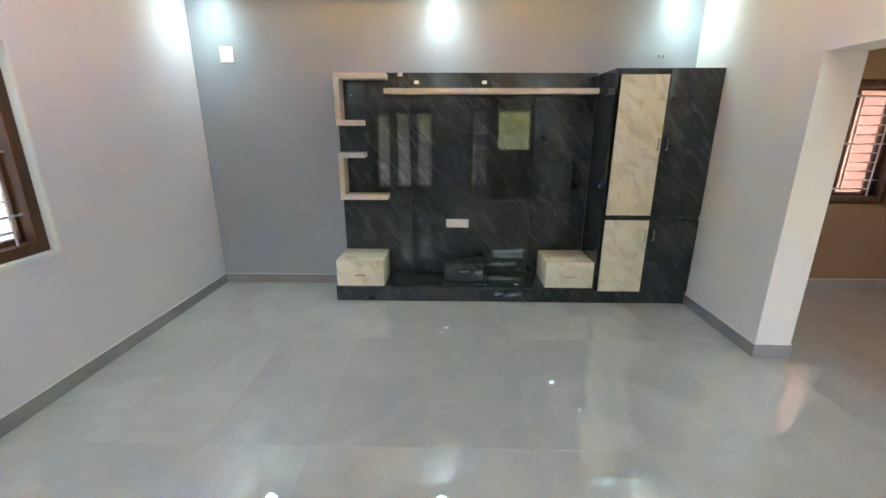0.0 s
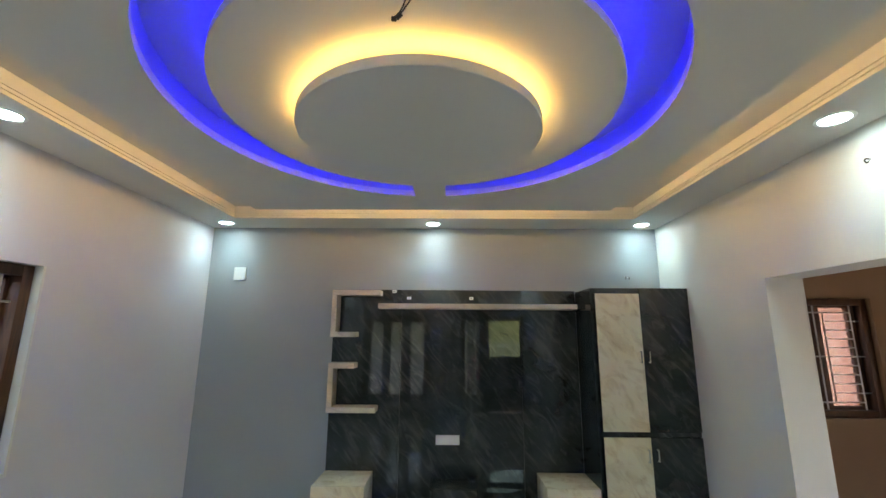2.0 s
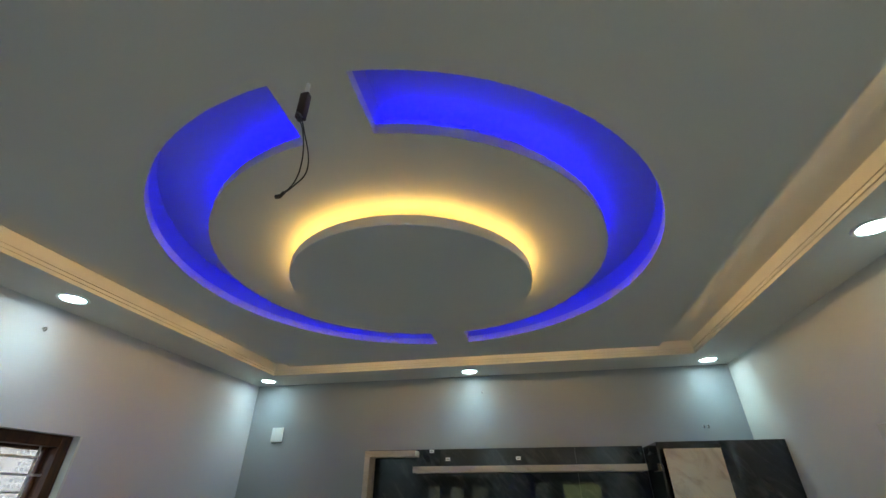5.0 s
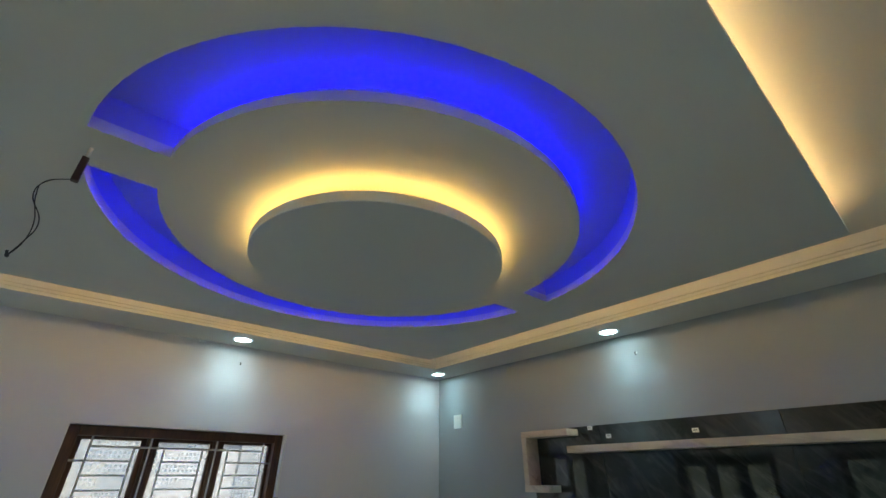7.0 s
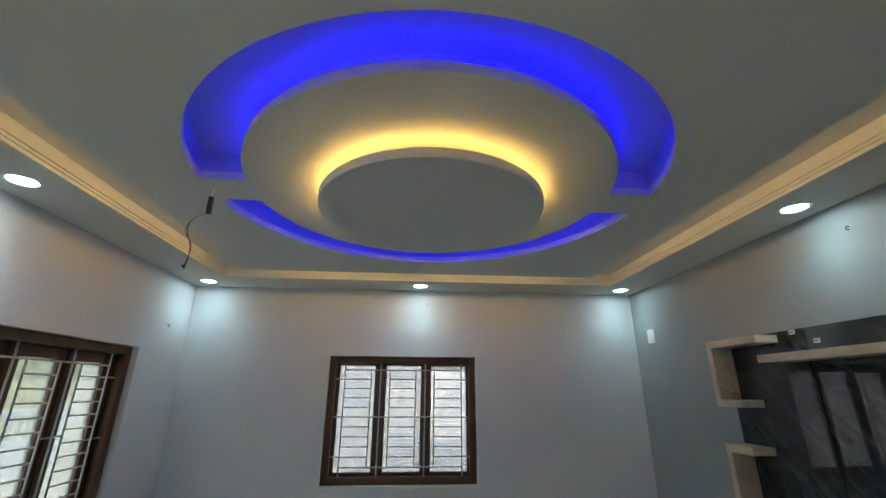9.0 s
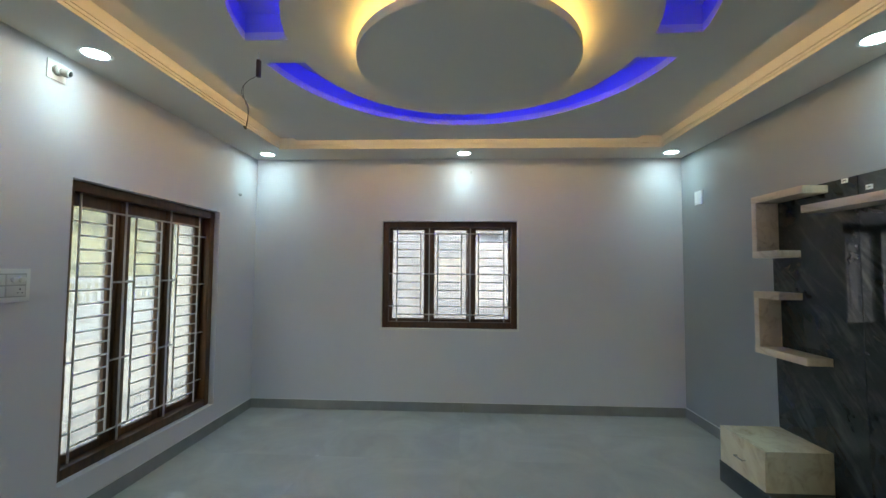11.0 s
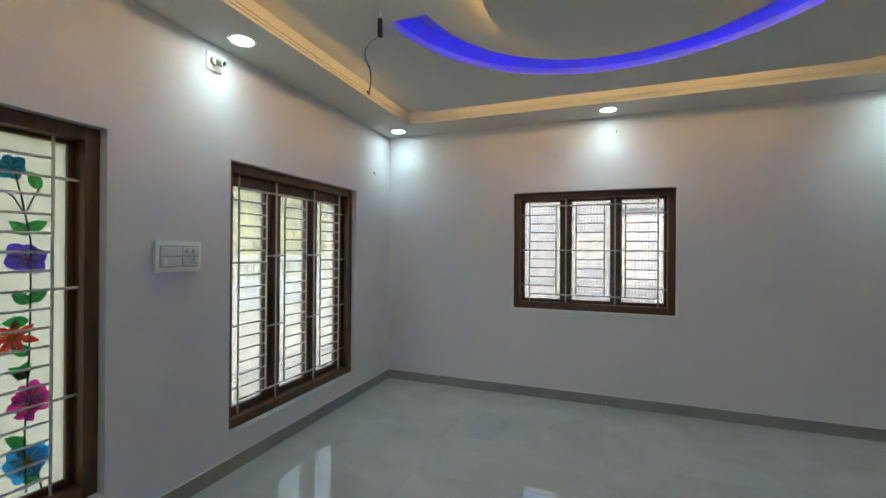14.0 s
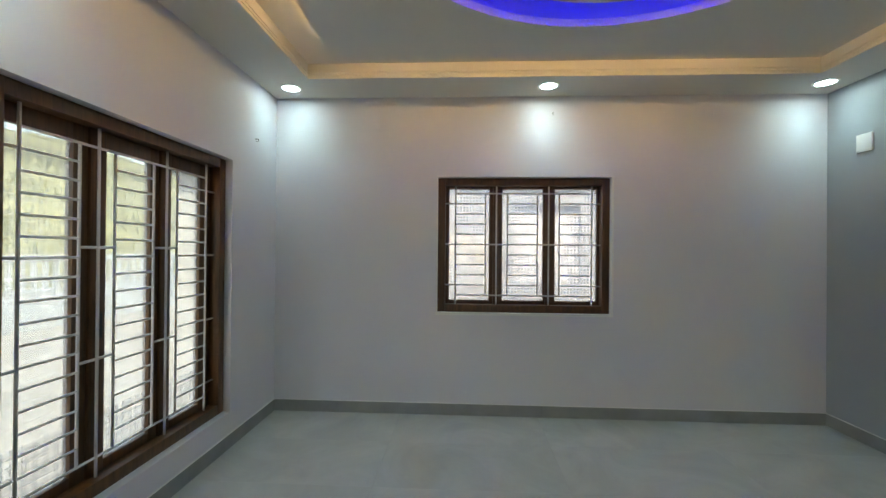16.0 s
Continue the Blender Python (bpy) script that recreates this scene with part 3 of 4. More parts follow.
SIDE_WIN = window("window_entrance", facing((SIDE[2], YS, SIDE[1]), (-1, 0, 0), (0, -1, 0)), SIDE[2] - SIDE[0], SIDE[3] - SIDE[1], [(0.068, 0.480, 0.100, 0.449)], [], [0.175, 0.376], [], ROWS_D, [], [ROWS_D[4], ROWS_D[10], ROWS_D[16]], GLASS_P, "entrance side window of flower-painted frosted glass behind iron grille", TEAK_RED)

# Unseen window, added only to bring daylight and warm bounce into the adjoining room.
window("added_hall_window", facing((XFAR, WIN_E[2], WIN_E[1]), (0, -1, 0), (1, 0, 0)), 1.512, WIN_E[3] - WIN_E[1], PANES, POSTS, LONGS, SHORTS, ROWS_S, [], STUBS_S, GLASS_S, "added unseen tall dark timber window with iron grille, lets daylight into the adjoining room")

# white plaster bead round the west window
_b = bmesh.new()
_y0, _z0, _y1, _z1 = WIN_W
box(_b, XW - 0.045, _y0 - 0.014, _z0 - 0.018, XW + 0.007, _y1 + 0.016, _z0 + 0.0025)
box(_b, XW - 0.045, _y0 - 0.006, _z0 + 0.0025, XW + 0.004, _y0 + 0.0025, _z1)
box(_b, XW - 0.045, _y1 - 0.0025, _z0 + 0.0025, XW + 0.006, _y1 + 0.014, _z1)
structure("window_trim", _b, TRIMW, "white plaster bead round the window opening", "trim")

# front door with an upper glass light
_dw, _dh = DOOR[2] - DOOR[0], DOOR[3]
front_door = thing("door_entrance", facing((DOOR[2], YS, 0), (-1, 0, 0), (0, -1, 0)), "closed teak entrance door with an upper glass light", "door", "", "structure")
_b = bmesh.new()
box(_b, 0.002, 0.03, 0.001, 0.075, 0.15, _dh - 0.002, 0.004)
box(_b, _dw - 0.075, 0.03, 0.001, _dw - 0.002, 0.15, _dh - 0.002, 0.004)
box(_b, 0.075, 0.031, _dh - 0.075, _dw - 0.075, 0.15, _dh - 0.002, 0.004)
part("door_frame", _b, TEAK_RED, front_door, "", True)
_b = bmesh.new()
box(_b, 0.078, 0.07, 0.006, 0.118, 0.11, _dh - 0.08, 0.003)
box(_b, _dw - 0.118, 0.07, 0.006, _dw - 0.078, 0.11, _dh - 0.08, 0.003)
box(_b, 0.118, 0.071, 0.006, _dw - 0.118, 0.11, 1.18, 0.003)
box(_b, 0.118, 0.071, _dh - 0.11, _dw - 0.118, 0.11, _dh - 0.08, 0.003)
leaf_panel = part("door_leaf", _b, TEAK_RED, front_door, "", True)
_g = part("pane", box(bmesh.new(), 0.118, 0.088, 1.18, _dw - 0.118, 0.092, _dh - 0.11), GLASS_C, leaf_panel, "clear glass light")
_g.visible_shadow = False
_b = bmesh.new()
box(_b, 0.63, 0.03, 1.0, 0.65, 0.045, 1.16, 0.004)
box(_b, 0.632, 0.04, 1.02, 0.648, 0.071, 1.035)
box(_b, 0.632, 0.04, 1.125, 0.648, 0.071, 1.14)
part("door_handle", _b, STEEL, leaf_panel, "steel pull handle", True)

# flowers painted on the frosted pane of the entrance window
GREEN = backlit("green_glass_paint", (0.09, 0.48, 0.18), 0.55)
RIB = backlit("pale_green_glass_paint", (0.30, 0.55, 0.25), 0.55)
STEM = backlit("stem_glass_paint", (0.05, 0.13, 0.05), 0.45)
VIOLET = backlit("violet_glass_paint", (0.26, 0.2, 0.66), 0.6)
RED = backlit("coral_glass_paint", (0.88, 0.17, 0.08), 0.55)
MAGENTA = backlit("magenta_glass_paint", (0.8, 0.12, 0.5), 0.55)
SKYBLUE = backlit("blue_glass_paint", (0.07, 0.60, 0.92), 0.55)
TEAL = backlit("teal_glass_paint", (0.02, 0.38, 0.45), 0.55)
PALE = {m: backlit(m.name.replace("glass", "light_glass"), c, 0.6) for m, c in ((VIOLET, (0.52, 0.46, 0.85)), (RED, (0.95, 0.38, 0.24)), (MAGENTA, (0.92, 0.42, 0.74)), (SKYBLUE, (0.30, 0.76, 0.95)), (TEAL, (0.12, 0.58, 0.62)))}
GOLD = backlit("gold_glass_paint", (0.75, 0.45, 0.05), 0.55)
YGLASS = YS - 0.1405


def petal(bm, x, z, length, width, angle, lift=0.0, tip=0.0, n=9):
    """A pointed or rounded petal outline from (x, z), angle in degrees from straight up."""
    c, s = math.cos(radians(angle)), math.sin(radians(angle))
    pts = []
    for k in range(2 * n):
        t = k / n if k < n else 2 - k / n
        side = 1 if k < n else -1
        w = width * 0.5 * (math.sin(math.pi * t ** 1.5) ** 0.75 if tip < 0 else math.sin(math.pi * t ** (0.75 + tip))) * side
        pts.append((w, t * length))
    front, back = [], []
    for w, l in pts:
        px, pz = x - (w * c + l * s), z + l * c - w * s
        front.append(bm.verts.new((px, YGLASS + 0.0006 + lift, pz)))
        back.append(bm.verts.new((px, YGLASS + lift, pz)))
    bm.faces.new(front)
    bm.faces.new(back)
    for i in range(len(front)):
        j = (i + 1) % len(front)
        bm.faces.new((front[i], front[j], back[j], back[i]))
    return bm


SIDE_INV = SIDE_WIN.matrix_basis.inverted()


def painted(name, bm, mat):
    o = part(name, bm, mat, SIDE_WIN)
    o.matrix_parent_inverse = SIDE_INV
    return o


def leaf_at(x, z, angle, length=0.096, width=0.054):
    painted("painted_leaf", petal(bmesh.new(), x, z, length, width, angle, 0.0006), GREEN)
    painted("leaf_rib", petal(bmesh.new(), x, z, length * 0.85, 0.006, angle, 0.0014), RIB)


def flower_at(x, z, mat, petals, length, width, heart, start=0, tip=0.0):
    for k in range(petals):
        painted("painted_petal", petal(bmesh.new(), x, z, length * (0.9 + 0.12 * (k % 3)), width, start + 360 * k / petals, 0.0012 + 0.0007 * (k % 4), tip), mat)
        painted("petal_light", petal(bmesh.new(), x, z, length * (0.66 + 0.09 * (k % 3)), width * 0.34, start + 360 * k / petals + 9, 0.0018 + 0.0007 * (k % 4), tip), PALE[mat])
    if heart:
        painted("flower_heart", lathe(bmesh.new(), [(0, 0), (heart, 0), (heart, 0.0008), (0, 0.0008)], Matrix.Translation((x, YGLASS + 0.0045, z)) @ pose(0, 0, 0, 90), 14), GOLD)


def stem_line(pts):
    bm = bmesh.new()
    for p, q in zip(pts, pts[1:]):
        rod(bm, (p[0], YGLASS + 0.0004, p[1]), (q[0], YGLASS + 0.0004, q[1]), 0.0038, 6)
    painted("painted_stem", bm, STEM)


for _dx in (-0.043, 0.147):
    stem_line([(0.885 + _dx, 1.85), (0.858 + _dx, 1.74), (0.842 + _dx, 1.648), (0.822 + _dx, 1.53), (0.820 + _dx, 1.30), (0.822 + _dx, 1.12), (0.824 + _dx, 0.98), (0.834 + _dx, 0.74), (0.838 + _dx, 0.60), (0.830 + _dx, 0.38)])
    stem_line([(0.842 + _dx, 1.648), (0.815 + _dx, 1.72), (0.788 + _dx, 1.78)])
    stem_line([(0.842 + _dx, 1.648), (0.882 + _dx, 1.72), (0.905 + _dx, 1.74)])
    stem_line([(0.800 + _dx, 0.50), (0.782 + _dx, 0.42), (0.775 + _dx, 0.37)])
    for _x, _z, _a in ((0.790, 1.765, -25), (0.842, 1.575, 62), (0.825, 1.555, -52), (0.826, 1.245, 48), (0.822, 1.24, -48), (0.826, 1.16, -88), (0.822, 1.005, -48), (0.820, 0.905, -52), (0.862, 0.895, 25), (0.832, 0.595, -50), (0.800, 0.40, -20)):
        leaf_at(_x + _dx, _z, _a)
    flower_at(0.890 + _dx, 1.852, TEAL, 6, 0.056, 0.046, 0, -80, -1)
    flower_at(0.838 + _dx, 1.445, VIOLET, 6, 0.078, 0.068, 0.008, 15, -1)
    flower_at(0.880 + _dx, 1.095, RED, 7, 0.088, 0.034, 0.012, 5, 0.25)
    flower_at(0.818 + _dx, 0.800, MAGENTA, 9, 0.080, 0.052, 0, -70, -1)
    flower_at(0.828 + _dx, 0.735, MAGENTA, 3, 0.050, 0.034, 0, 150)
    flower_at(0.828 + _dx, 0.520, SKYBLUE, 9, 0.088, 0.068, 0.017, 0, -1)

# ---- tv unit ----
YF, YB = 3.875, 4.300


def panel_lean(x, z):
    """The back panel stands slightly out of true with the wall and bellies a little."""
    return (x - 0.17) * 0.0165 - (z - 1.14) * 0.0055 + 0.0104 * (x - 0.17) ** 2 + 0.0063 * (z - 1.14) ** 2


def bellied_board(x0, x1, z0, z1, n=14):
    bm = bmesh.new()
    grid = [[bm.verts.new((x0 + (x1 - x0) * i / n, 0, z0 + (z1 - z0) * j / n)) for i in range(n + 1)] for j in range(n + 1)]
    for row in grid:
        for v in row:
            v.co.y = YB + panel_lean(v.co.x, v.co.z)
    for a, b in zip(grid, grid[1:]):
        for i in range(n):
            bm.faces.new((a[i], a[i + 1], b[i + 1], b[i]))
    rim = [grid[0][i] for i in range(n)] + [grid[j][n] for j in range(n)] + [grid[n][i] for i in range(n, 0, -1)] + [grid[j][0] for j in range(n, 0, -1)]
    back = [bm.verts.new((v.co.x, YN - 0.001, v.co.z)) for v in rim]
    for i in range(len(rim)):
        j = (i + 1) % len(rim)
        bm.faces.new((rim[i], back[i], back[j], rim[j]))
    bm.faces.new(back)
    return bm


def handle_v(x, z0, z1, y, parent, flat=False):
    bm = bmesh.new()
    if flat:
        rod(bm, (x - 0.045, y - 0.022, z0), (x + 0.045, y - 0.022, z0), 0.0045, 10)
        for s in (-0.042, 0.042):
            rod(bm, (x + s, y - 0.022, z0), (x + s, y + 0.001, z0), 0.0045, 10)
    else:
        rod(bm, (x, y - 0.024, z0), (x, y - 0.024, z1), 0.0055, 10)
        for z in (z0 + 0.004, z1 - 0.004):
            rod(bm, (x, y - 0.024, z), (x, y + 0.001, z), 0.0055, 10)
    return part("handle", bm, STEEL, parent, "brushed steel bar handle", True)


plinth = thing("tv_unit_base", pose(0, 0, 0), "black marble-laminate low base platform of the tv unit", "tv unit")
part("front_board", box(bmesh.new(), -1.080, YF, 0.001, 1.410, YF + 0.018, 0.131, 0.001), BLACKSTONE, plinth, "", True)
part("side_board", box(bmesh.new(), -1.080, YF + 0.019, 0.001, -1.062, YN - 0.001, 0.131, 0.001), BLACKSTONE, plinth, "", True)
part("top_board", box(bmesh.new(), -1.080, YF, 0.1315, 1.410, YN - 0.001, 0.150, 0.0015), BLACKSTONE, plinth, "", True)

backboard = thing("tv_back_panel", pose(0, 0, 0), "glossy black marble-laminate tv back panel with slanting veins", "wall panel")
for _x0, _x1 in ((-1.062, -0.3715), (-0.3690, 0.8385), (0.8410, 1.410)):
    part("board", bellied_board(_x0, _x1, 0.151, 2.132), BLACKSTONE, backboard, "", True)

cabinet = thing("tall_cabinet", pose(0, 0, 0), "tall black marble-laminate cabinet with two cream doors", "cabinet")
part("side_panel", box(bmesh.new(), 1.412, YF + 0.002, 0.001, 1.430, YN - 0.001, 2.117, 0.001), BLACKSTONE, cabinet)
part("side_panel", box(bmesh.new(), 2.282, YF + 0.002, 0.001, 2.301, YN - 0.001, 2.117, 0.001), BLACKSTONE, cabinet)
part("top_panel", box(bmesh.new(), 1.430, YF + 0.003, 2.095, 2.282, YN - 0.001, 2.117), BLACKSTONE, cabinet)
part("kick_panel", box(bmesh.new(), 1.430, YF + 0.003, 0.001, 2.282, YN - 0.001, 0.124), BLACKSTONE, cabinet)
part("mid_rail", box(bmesh.new(), 1.430, YF + 0.003, 0.832, 2.282, YN - 0.001, 0.866), BLACKSTONE, cabinet)
part("back_panel", box(bmesh.new(), 1.430, YN - 0.012, 0.124, 2.282, YN - 0.001, 2.095), BLACKSTONE, cabinet)
part("divider", box(bmesh.new(), 1.848, YF + 0.020, 0.124, 1.866, YN - 0.012, 2.095), BLACKSTONE, cabinet)
part("top_rail", box(bmesh.new(), 1.430, YF + 0.003, 2.070, 2.282, YF + 0.02, 2.095), BLACKSTONE, cabinet)
for _x0, _z0, _x1, _z1, _m, _l, _hx, _h0, _h1 in ((1.454, 0.872, 1.853, 2.067, CREAM, "cream marble-laminate door", 1.824, 1.452, 1.552), (1.454, 0.128, 1.853, 0.826, CREAM, "cream marble-laminate door", 1.821, 0.630, 0.735), (1.859, 0.872, 2.299, 2.117, BLACKSTONE, "black marble-laminate door", 1.897, 1.452, 1.552), (1.859, 0.128, 2.299, 0.826, BLACKSTONE, "black marble-laminate door", 1.900, 0.640, 0.735)):
    _d = part("door", box(bmesh.new(), _x0, YF - 0.016, _z0, _x1, YF + 0.001, _z1, 0.0015), _m, cabinet, _l, True)
    handle_v(_hx, _h0, _h1, YF - 0.016, _d)


def drawer_box(name, x0, x1, label, mat, y, z1, handle_z):
    d = thing(name, pose(0, 0, 0), label, "drawer unit", "tv unit drawers")
    bm = bmesh.new()
    box(bm, x0, y + 0.018, 0.151, x1, YB - 0.001, z1, 0.0015)
    part("body", bm, mat, d, "", True)
    f = part("drawer_front", box(bmesh.new(), x0, y, 0.153, x1, y + 0.017, z1, 0.0015), mat, d, "", True)
    handle_v((x0 + x1) / 2, handle_z, 0, y, f, True)
    return d


drawer_box("drawer_unit", -1.064, -0.608, "cream marble-laminate drawer box on the black base", CREAM, YF, 0.408, 0.270)
drawer_box("drawer_unit", 0.950, 1.403, "cream marble-laminate drawer box beside the tall cabinet", CREAM, YF, 0.408, 0.270)
_d = thing("drawer_unit", pose(0, 0, 0), "small black laminate drawer between two side panels", "drawer unit", "tv unit drawers")
for _x in (-0.052, 0.368):
    part("side_panel", box(bmesh.new(), _x, 3.985, 0.151, _x + 0.020, YB - 0.001, 0.352, 0.001), BLACKSTONE, _d, "", True)
part("body", box(bmesh.new(), -0.031, 4.030, 0.151, 0.367, YB - 0.001, 0.346, 0.001), BLACKSTONE, _d, "", True)
_f = part("drawer_front", box(bmesh.new(), -0.028, 4.012, 0.155, 0.364, 4.029, 0.344, 0.0015), BLACKSTONE, _d, "", True)
handle_v(0.168, 0.266, 0, 4.012, _f, True)


def bracket(x0, arm_top, arm_low, z_top, z_low, label):
    s = thing("bracket_shelf", pose(0, 0, 0), label, "wall shelf", "bracket shelves")
    y0, y1, t = 4.135, YB - 0.001, 0.049
    part("upright", box(bmesh.new(), x0, y0, z_low + t, x0 + t, y1, z_top - t, 0.001), EDGE, s, "", True)
    part("board", box(bmesh.new(), x0, y0 - 0.0015, z_top - t, arm_top, y1, z_top, 0.001), EDGE, s, "", True)
    part("board", box(bmesh.new(), x0, y0 - 0.0015, z_low, arm_low, y1, z_low + t, 0.001), EDGE, s, "", True)
    return s


bracket(-1.046, -0.569, -0.800, 2.114, 1.655, "cream bracket-shaped shelf, long board on top")
bracket(-1.046, -0.797, -0.581, 1.408, 0.956, "cream bracket-shaped shelf, long board below")
_s = thing("long_shelf", pose(0, 0, 0), "long narrow cream shelf across the black panel", "wall shelf")
part("board", box(bmesh.new(), -0.588, 4.135, 1.934, 1.372, YB + 0.020, 1.983, 0.001), EDGE, _s, "", True)
part("end_block", box(bmesh.new(), 1.373, 4.138, 1.935, 1.411, YB + 0.021, 1.982, 0.001), BLACKSTONE, _s, "black end block", True)

# ---- plates, sockets, camera, hooks ----


def plate(name, m, w, h, label, cat, d=0.010):
    p = thing(name, m, label, cat)
    part("plate", box(bmesh.new(), -w / 2, -d, -h / 2, w / 2, -0.0005, h / 2, 0.003), PLASTIC, p, "", True)
    return p


plate("blank_plate", pose(-2.092, YN, 2.298), 0.124, 0.138, "white square blank electrical plate on the accent wall", "switch plate", 0.014)
_p = plate("socket_plate", pose(0.103, YB + panel_lean(0.103, 0.689), 0.689), 0.230, 0.088, "white modular socket plate on the black panel", "socket plate")
for _i in range(4):
    part("module", box(bmesh.new(), -0.090 + 0.046 * _i, -0.0125, -0.026, -0.047 + 0.046 * _i, -0.0098, 0.026, 0.001), PLASTIC, _p)
for _x, _z in ((-0.298, 2.048), (0.342, 2.048), (-0.450, 2.116)):
    _p = thing("wire_outlet", pose(_x, YB + panel_lean(_x, _z), _z), "small white wire outlet on the black panel", "outlet", "panel outlets")
    part("cover", box(bmesh.new(), -0.021, -0.005, -0.014, 0.021, -0.0004, 0.014, 0.001), PLASTIC, _p, "", True)
    part("slot", box(bmesh.new(), -0.012, -0.0062, -0.0025, 0.012, -0.0046, 0.0025), BLACK, _p)

_p = plate("switchboard", facing((0.175, YS, 1.450), (-1, 0, 0), (0, -1, 0)), 0.282, 0.175, "white switchboard plate with switches and a socket", "switchboard", 0.016)
part("surround", box(bmesh.new(), -0.118, -0.018, -0.062, 0.118, -0.0155, 0.062, 0.001), SEAM, _p, "", True)
for _u0, _u1, _w0, _w1 in ((-0.112, 0.012, 0.004, 0.056), (-0.112, 0.012, -0.056, -0.004), (0.018, 0.112, 0.004, 0.056), (0.018, 0.112, -0.056, -0.004)):
    part("module", box(bmesh.new(), _u0, -0.021, _w0, _u1, -0.0175, _w1, 0.001), PLASTIC_DK, _p, "", True)
for _u in (0.050, 0.088):
    _b = bmesh.new()
    lathe(_b, [(0, 0), (0.016, 0), (0.014, 0.010), (0.0, 0.012)], Matrix.Translation((_u, -0.0205, 0.030)) @ pose(0, 0, 0, 90), 20)
    box(_b, _u - 0.012, -0.036, 0.024, _u + 0.014, -0.030, 0.042, 0.002)
    part("knob", _b, PLASTIC, _p, "", True)
_b = box(bmesh.new(), -0.108, -0.030, -0.052, -0.082, -0.0205, -0.012, 0.002)
part("switch", _b, PLASTIC, _p, "", True)
for _u, _w, _r in ((0.085, -0.020, 0.004), (0.075, -0.040, 0.003), (0.096, -0.040, 0.003)):
    part("pin_hole", lathe(bmesh.new(), [(0, 0), (_r, 0), (_r, 0.0006), (0, 0.0006)], Matrix.Translation((_u, -0.021, _w)) @ pose(0, 0, 0, 90), 12), BLACK, _p)

_c = thing("security_camera", facing((-0.054, YS, 2.680), (-1, 0, 0), (0, -1, 0)), "white dome security camera on a square wall plate", "security camera")
part("back_plate", box(bmesh.new(), -0.056, -0.006, -0.056, 0.056, -0.0005, 0.056, 0.001), PLASTIC, _c, "", True)
_m = Matrix.Translation((0.0, -0.006, 0.004)) @ pose(0, 0, 0, 90)
part("mount", lathe(bmesh.new(), [(0, 0), (0.030, 0), (0.032, 0.006), (0.029, 0.018), (0.020, 0.024), (0, 0.024)], _m, 28), PLASTIC, _c, "", True)
_m = Matrix.Translation((0.012, -0.034, 0.002)) @ pose(0, 0, 0, 106, 0, 22)
_ball = part("housing", lathe(bmesh.new(), [(0, -0.016), (0.014, -0.014), (0.024, -0.004), (0.027, 0.010), (0.025, 0.030), (0.021, 0.034), (0, 0.034)], _m, 28), PLASTIC, _c, "white round housing", True)
part("lens", lathe(bmesh.new(), [(0, 0.0345), (0.0165, 0.0345), (0.0150, 0.038), (0.006, 0.040), (0, 0.040)], _m, 24), BLACK, _ball, "black glossy lens", True)
part("cable", rod(rod(bmesh.new(), (0.03, -0.012, 0.004), (0.058, -0.018, 0.010), 0.004), (0.058, -0.018, 0.010), (0.075, -0.004, 0.004), 0.004), PLASTIC, _c, "short white cable", True)


def hook(m):
    h = thing("wall_hook", m, "small dark screw hook fixed in the wall plaster", "hook", "wall hooks")
    bm = rod(bmesh.new(), (0, 0.001, 0), (0, -0.02, 0), 0.003)
    pts = [(0, -0.02 - 0.010 * math.sin(a), -0.010 + 0.010 * math.cos(a)) for a in [math.pi * k / 6 for k in range(9)]]
    for p, q in zip(pts, pts[1:]):
        rod(bm, p, q, 0.003, 6)
    part("screw", bm, BROWN, h, "", True)
    part("plug", lathe(bmesh.new(), [(0, 0), (0.007, 0), (0.006, 0.003), (0, 0.003)], pose(0, 0, 0, 90), 12), PLASTIC_DK, h)


hook(facing((XW, 2.040, 2.653), (0, 1, 0), (-1, 0, 0)))
hook(facing((0.043, YN, 2.643), (1, 0, 0), (0, 1, 0)))
hook(facing((XE, 2.080, 2.610), (0, -1, 0), (1, 0, 0)))
hook(facing((-2.039, YS, 2.330), (-1, 0, 0), (0, -1, 0)))
for _s in (-0.018, 0.018):
    hook(facing((1.961 + _s, YN, 2.280), (1, 0, 0), (0, 1, 0)))

# ---- crumbs left from the plastering ----


def crumb(x, y, z, size, turn):
    rnd = random.Random(int(1000 * (x + y)))
    bm = bmesh.new()
    bmesh.ops.create_icosphere(bm, subdivisions=2, radius=size)
    for v in bm.verts:
        v.co = Vector((v.co.x * 1.5, v.co.y, max(-0.3 * size, v.co.z * 0.55))) * rnd.uniform(0.8, 1.15)
    low = min(v.co.z for v in bm.verts)
    bmesh.ops.translate(bm, verts=bm.verts[:], vec=(0, 0, -low))
    tagged(part("plaster_crumb", bm, TRIMW, None, "", True, pose(x, y, z, 0, 0, turn)), "small white crumb of plaster lying loose", "crumb", "plaster crumbs")


crumb(0.003, 3.305, 0.0, 0.016, 20)
crumb(0.832, 2.255, 0.0, 0.013, 75)
crumb(-2.419, 1.791, 0.1045, 0.004, 85)

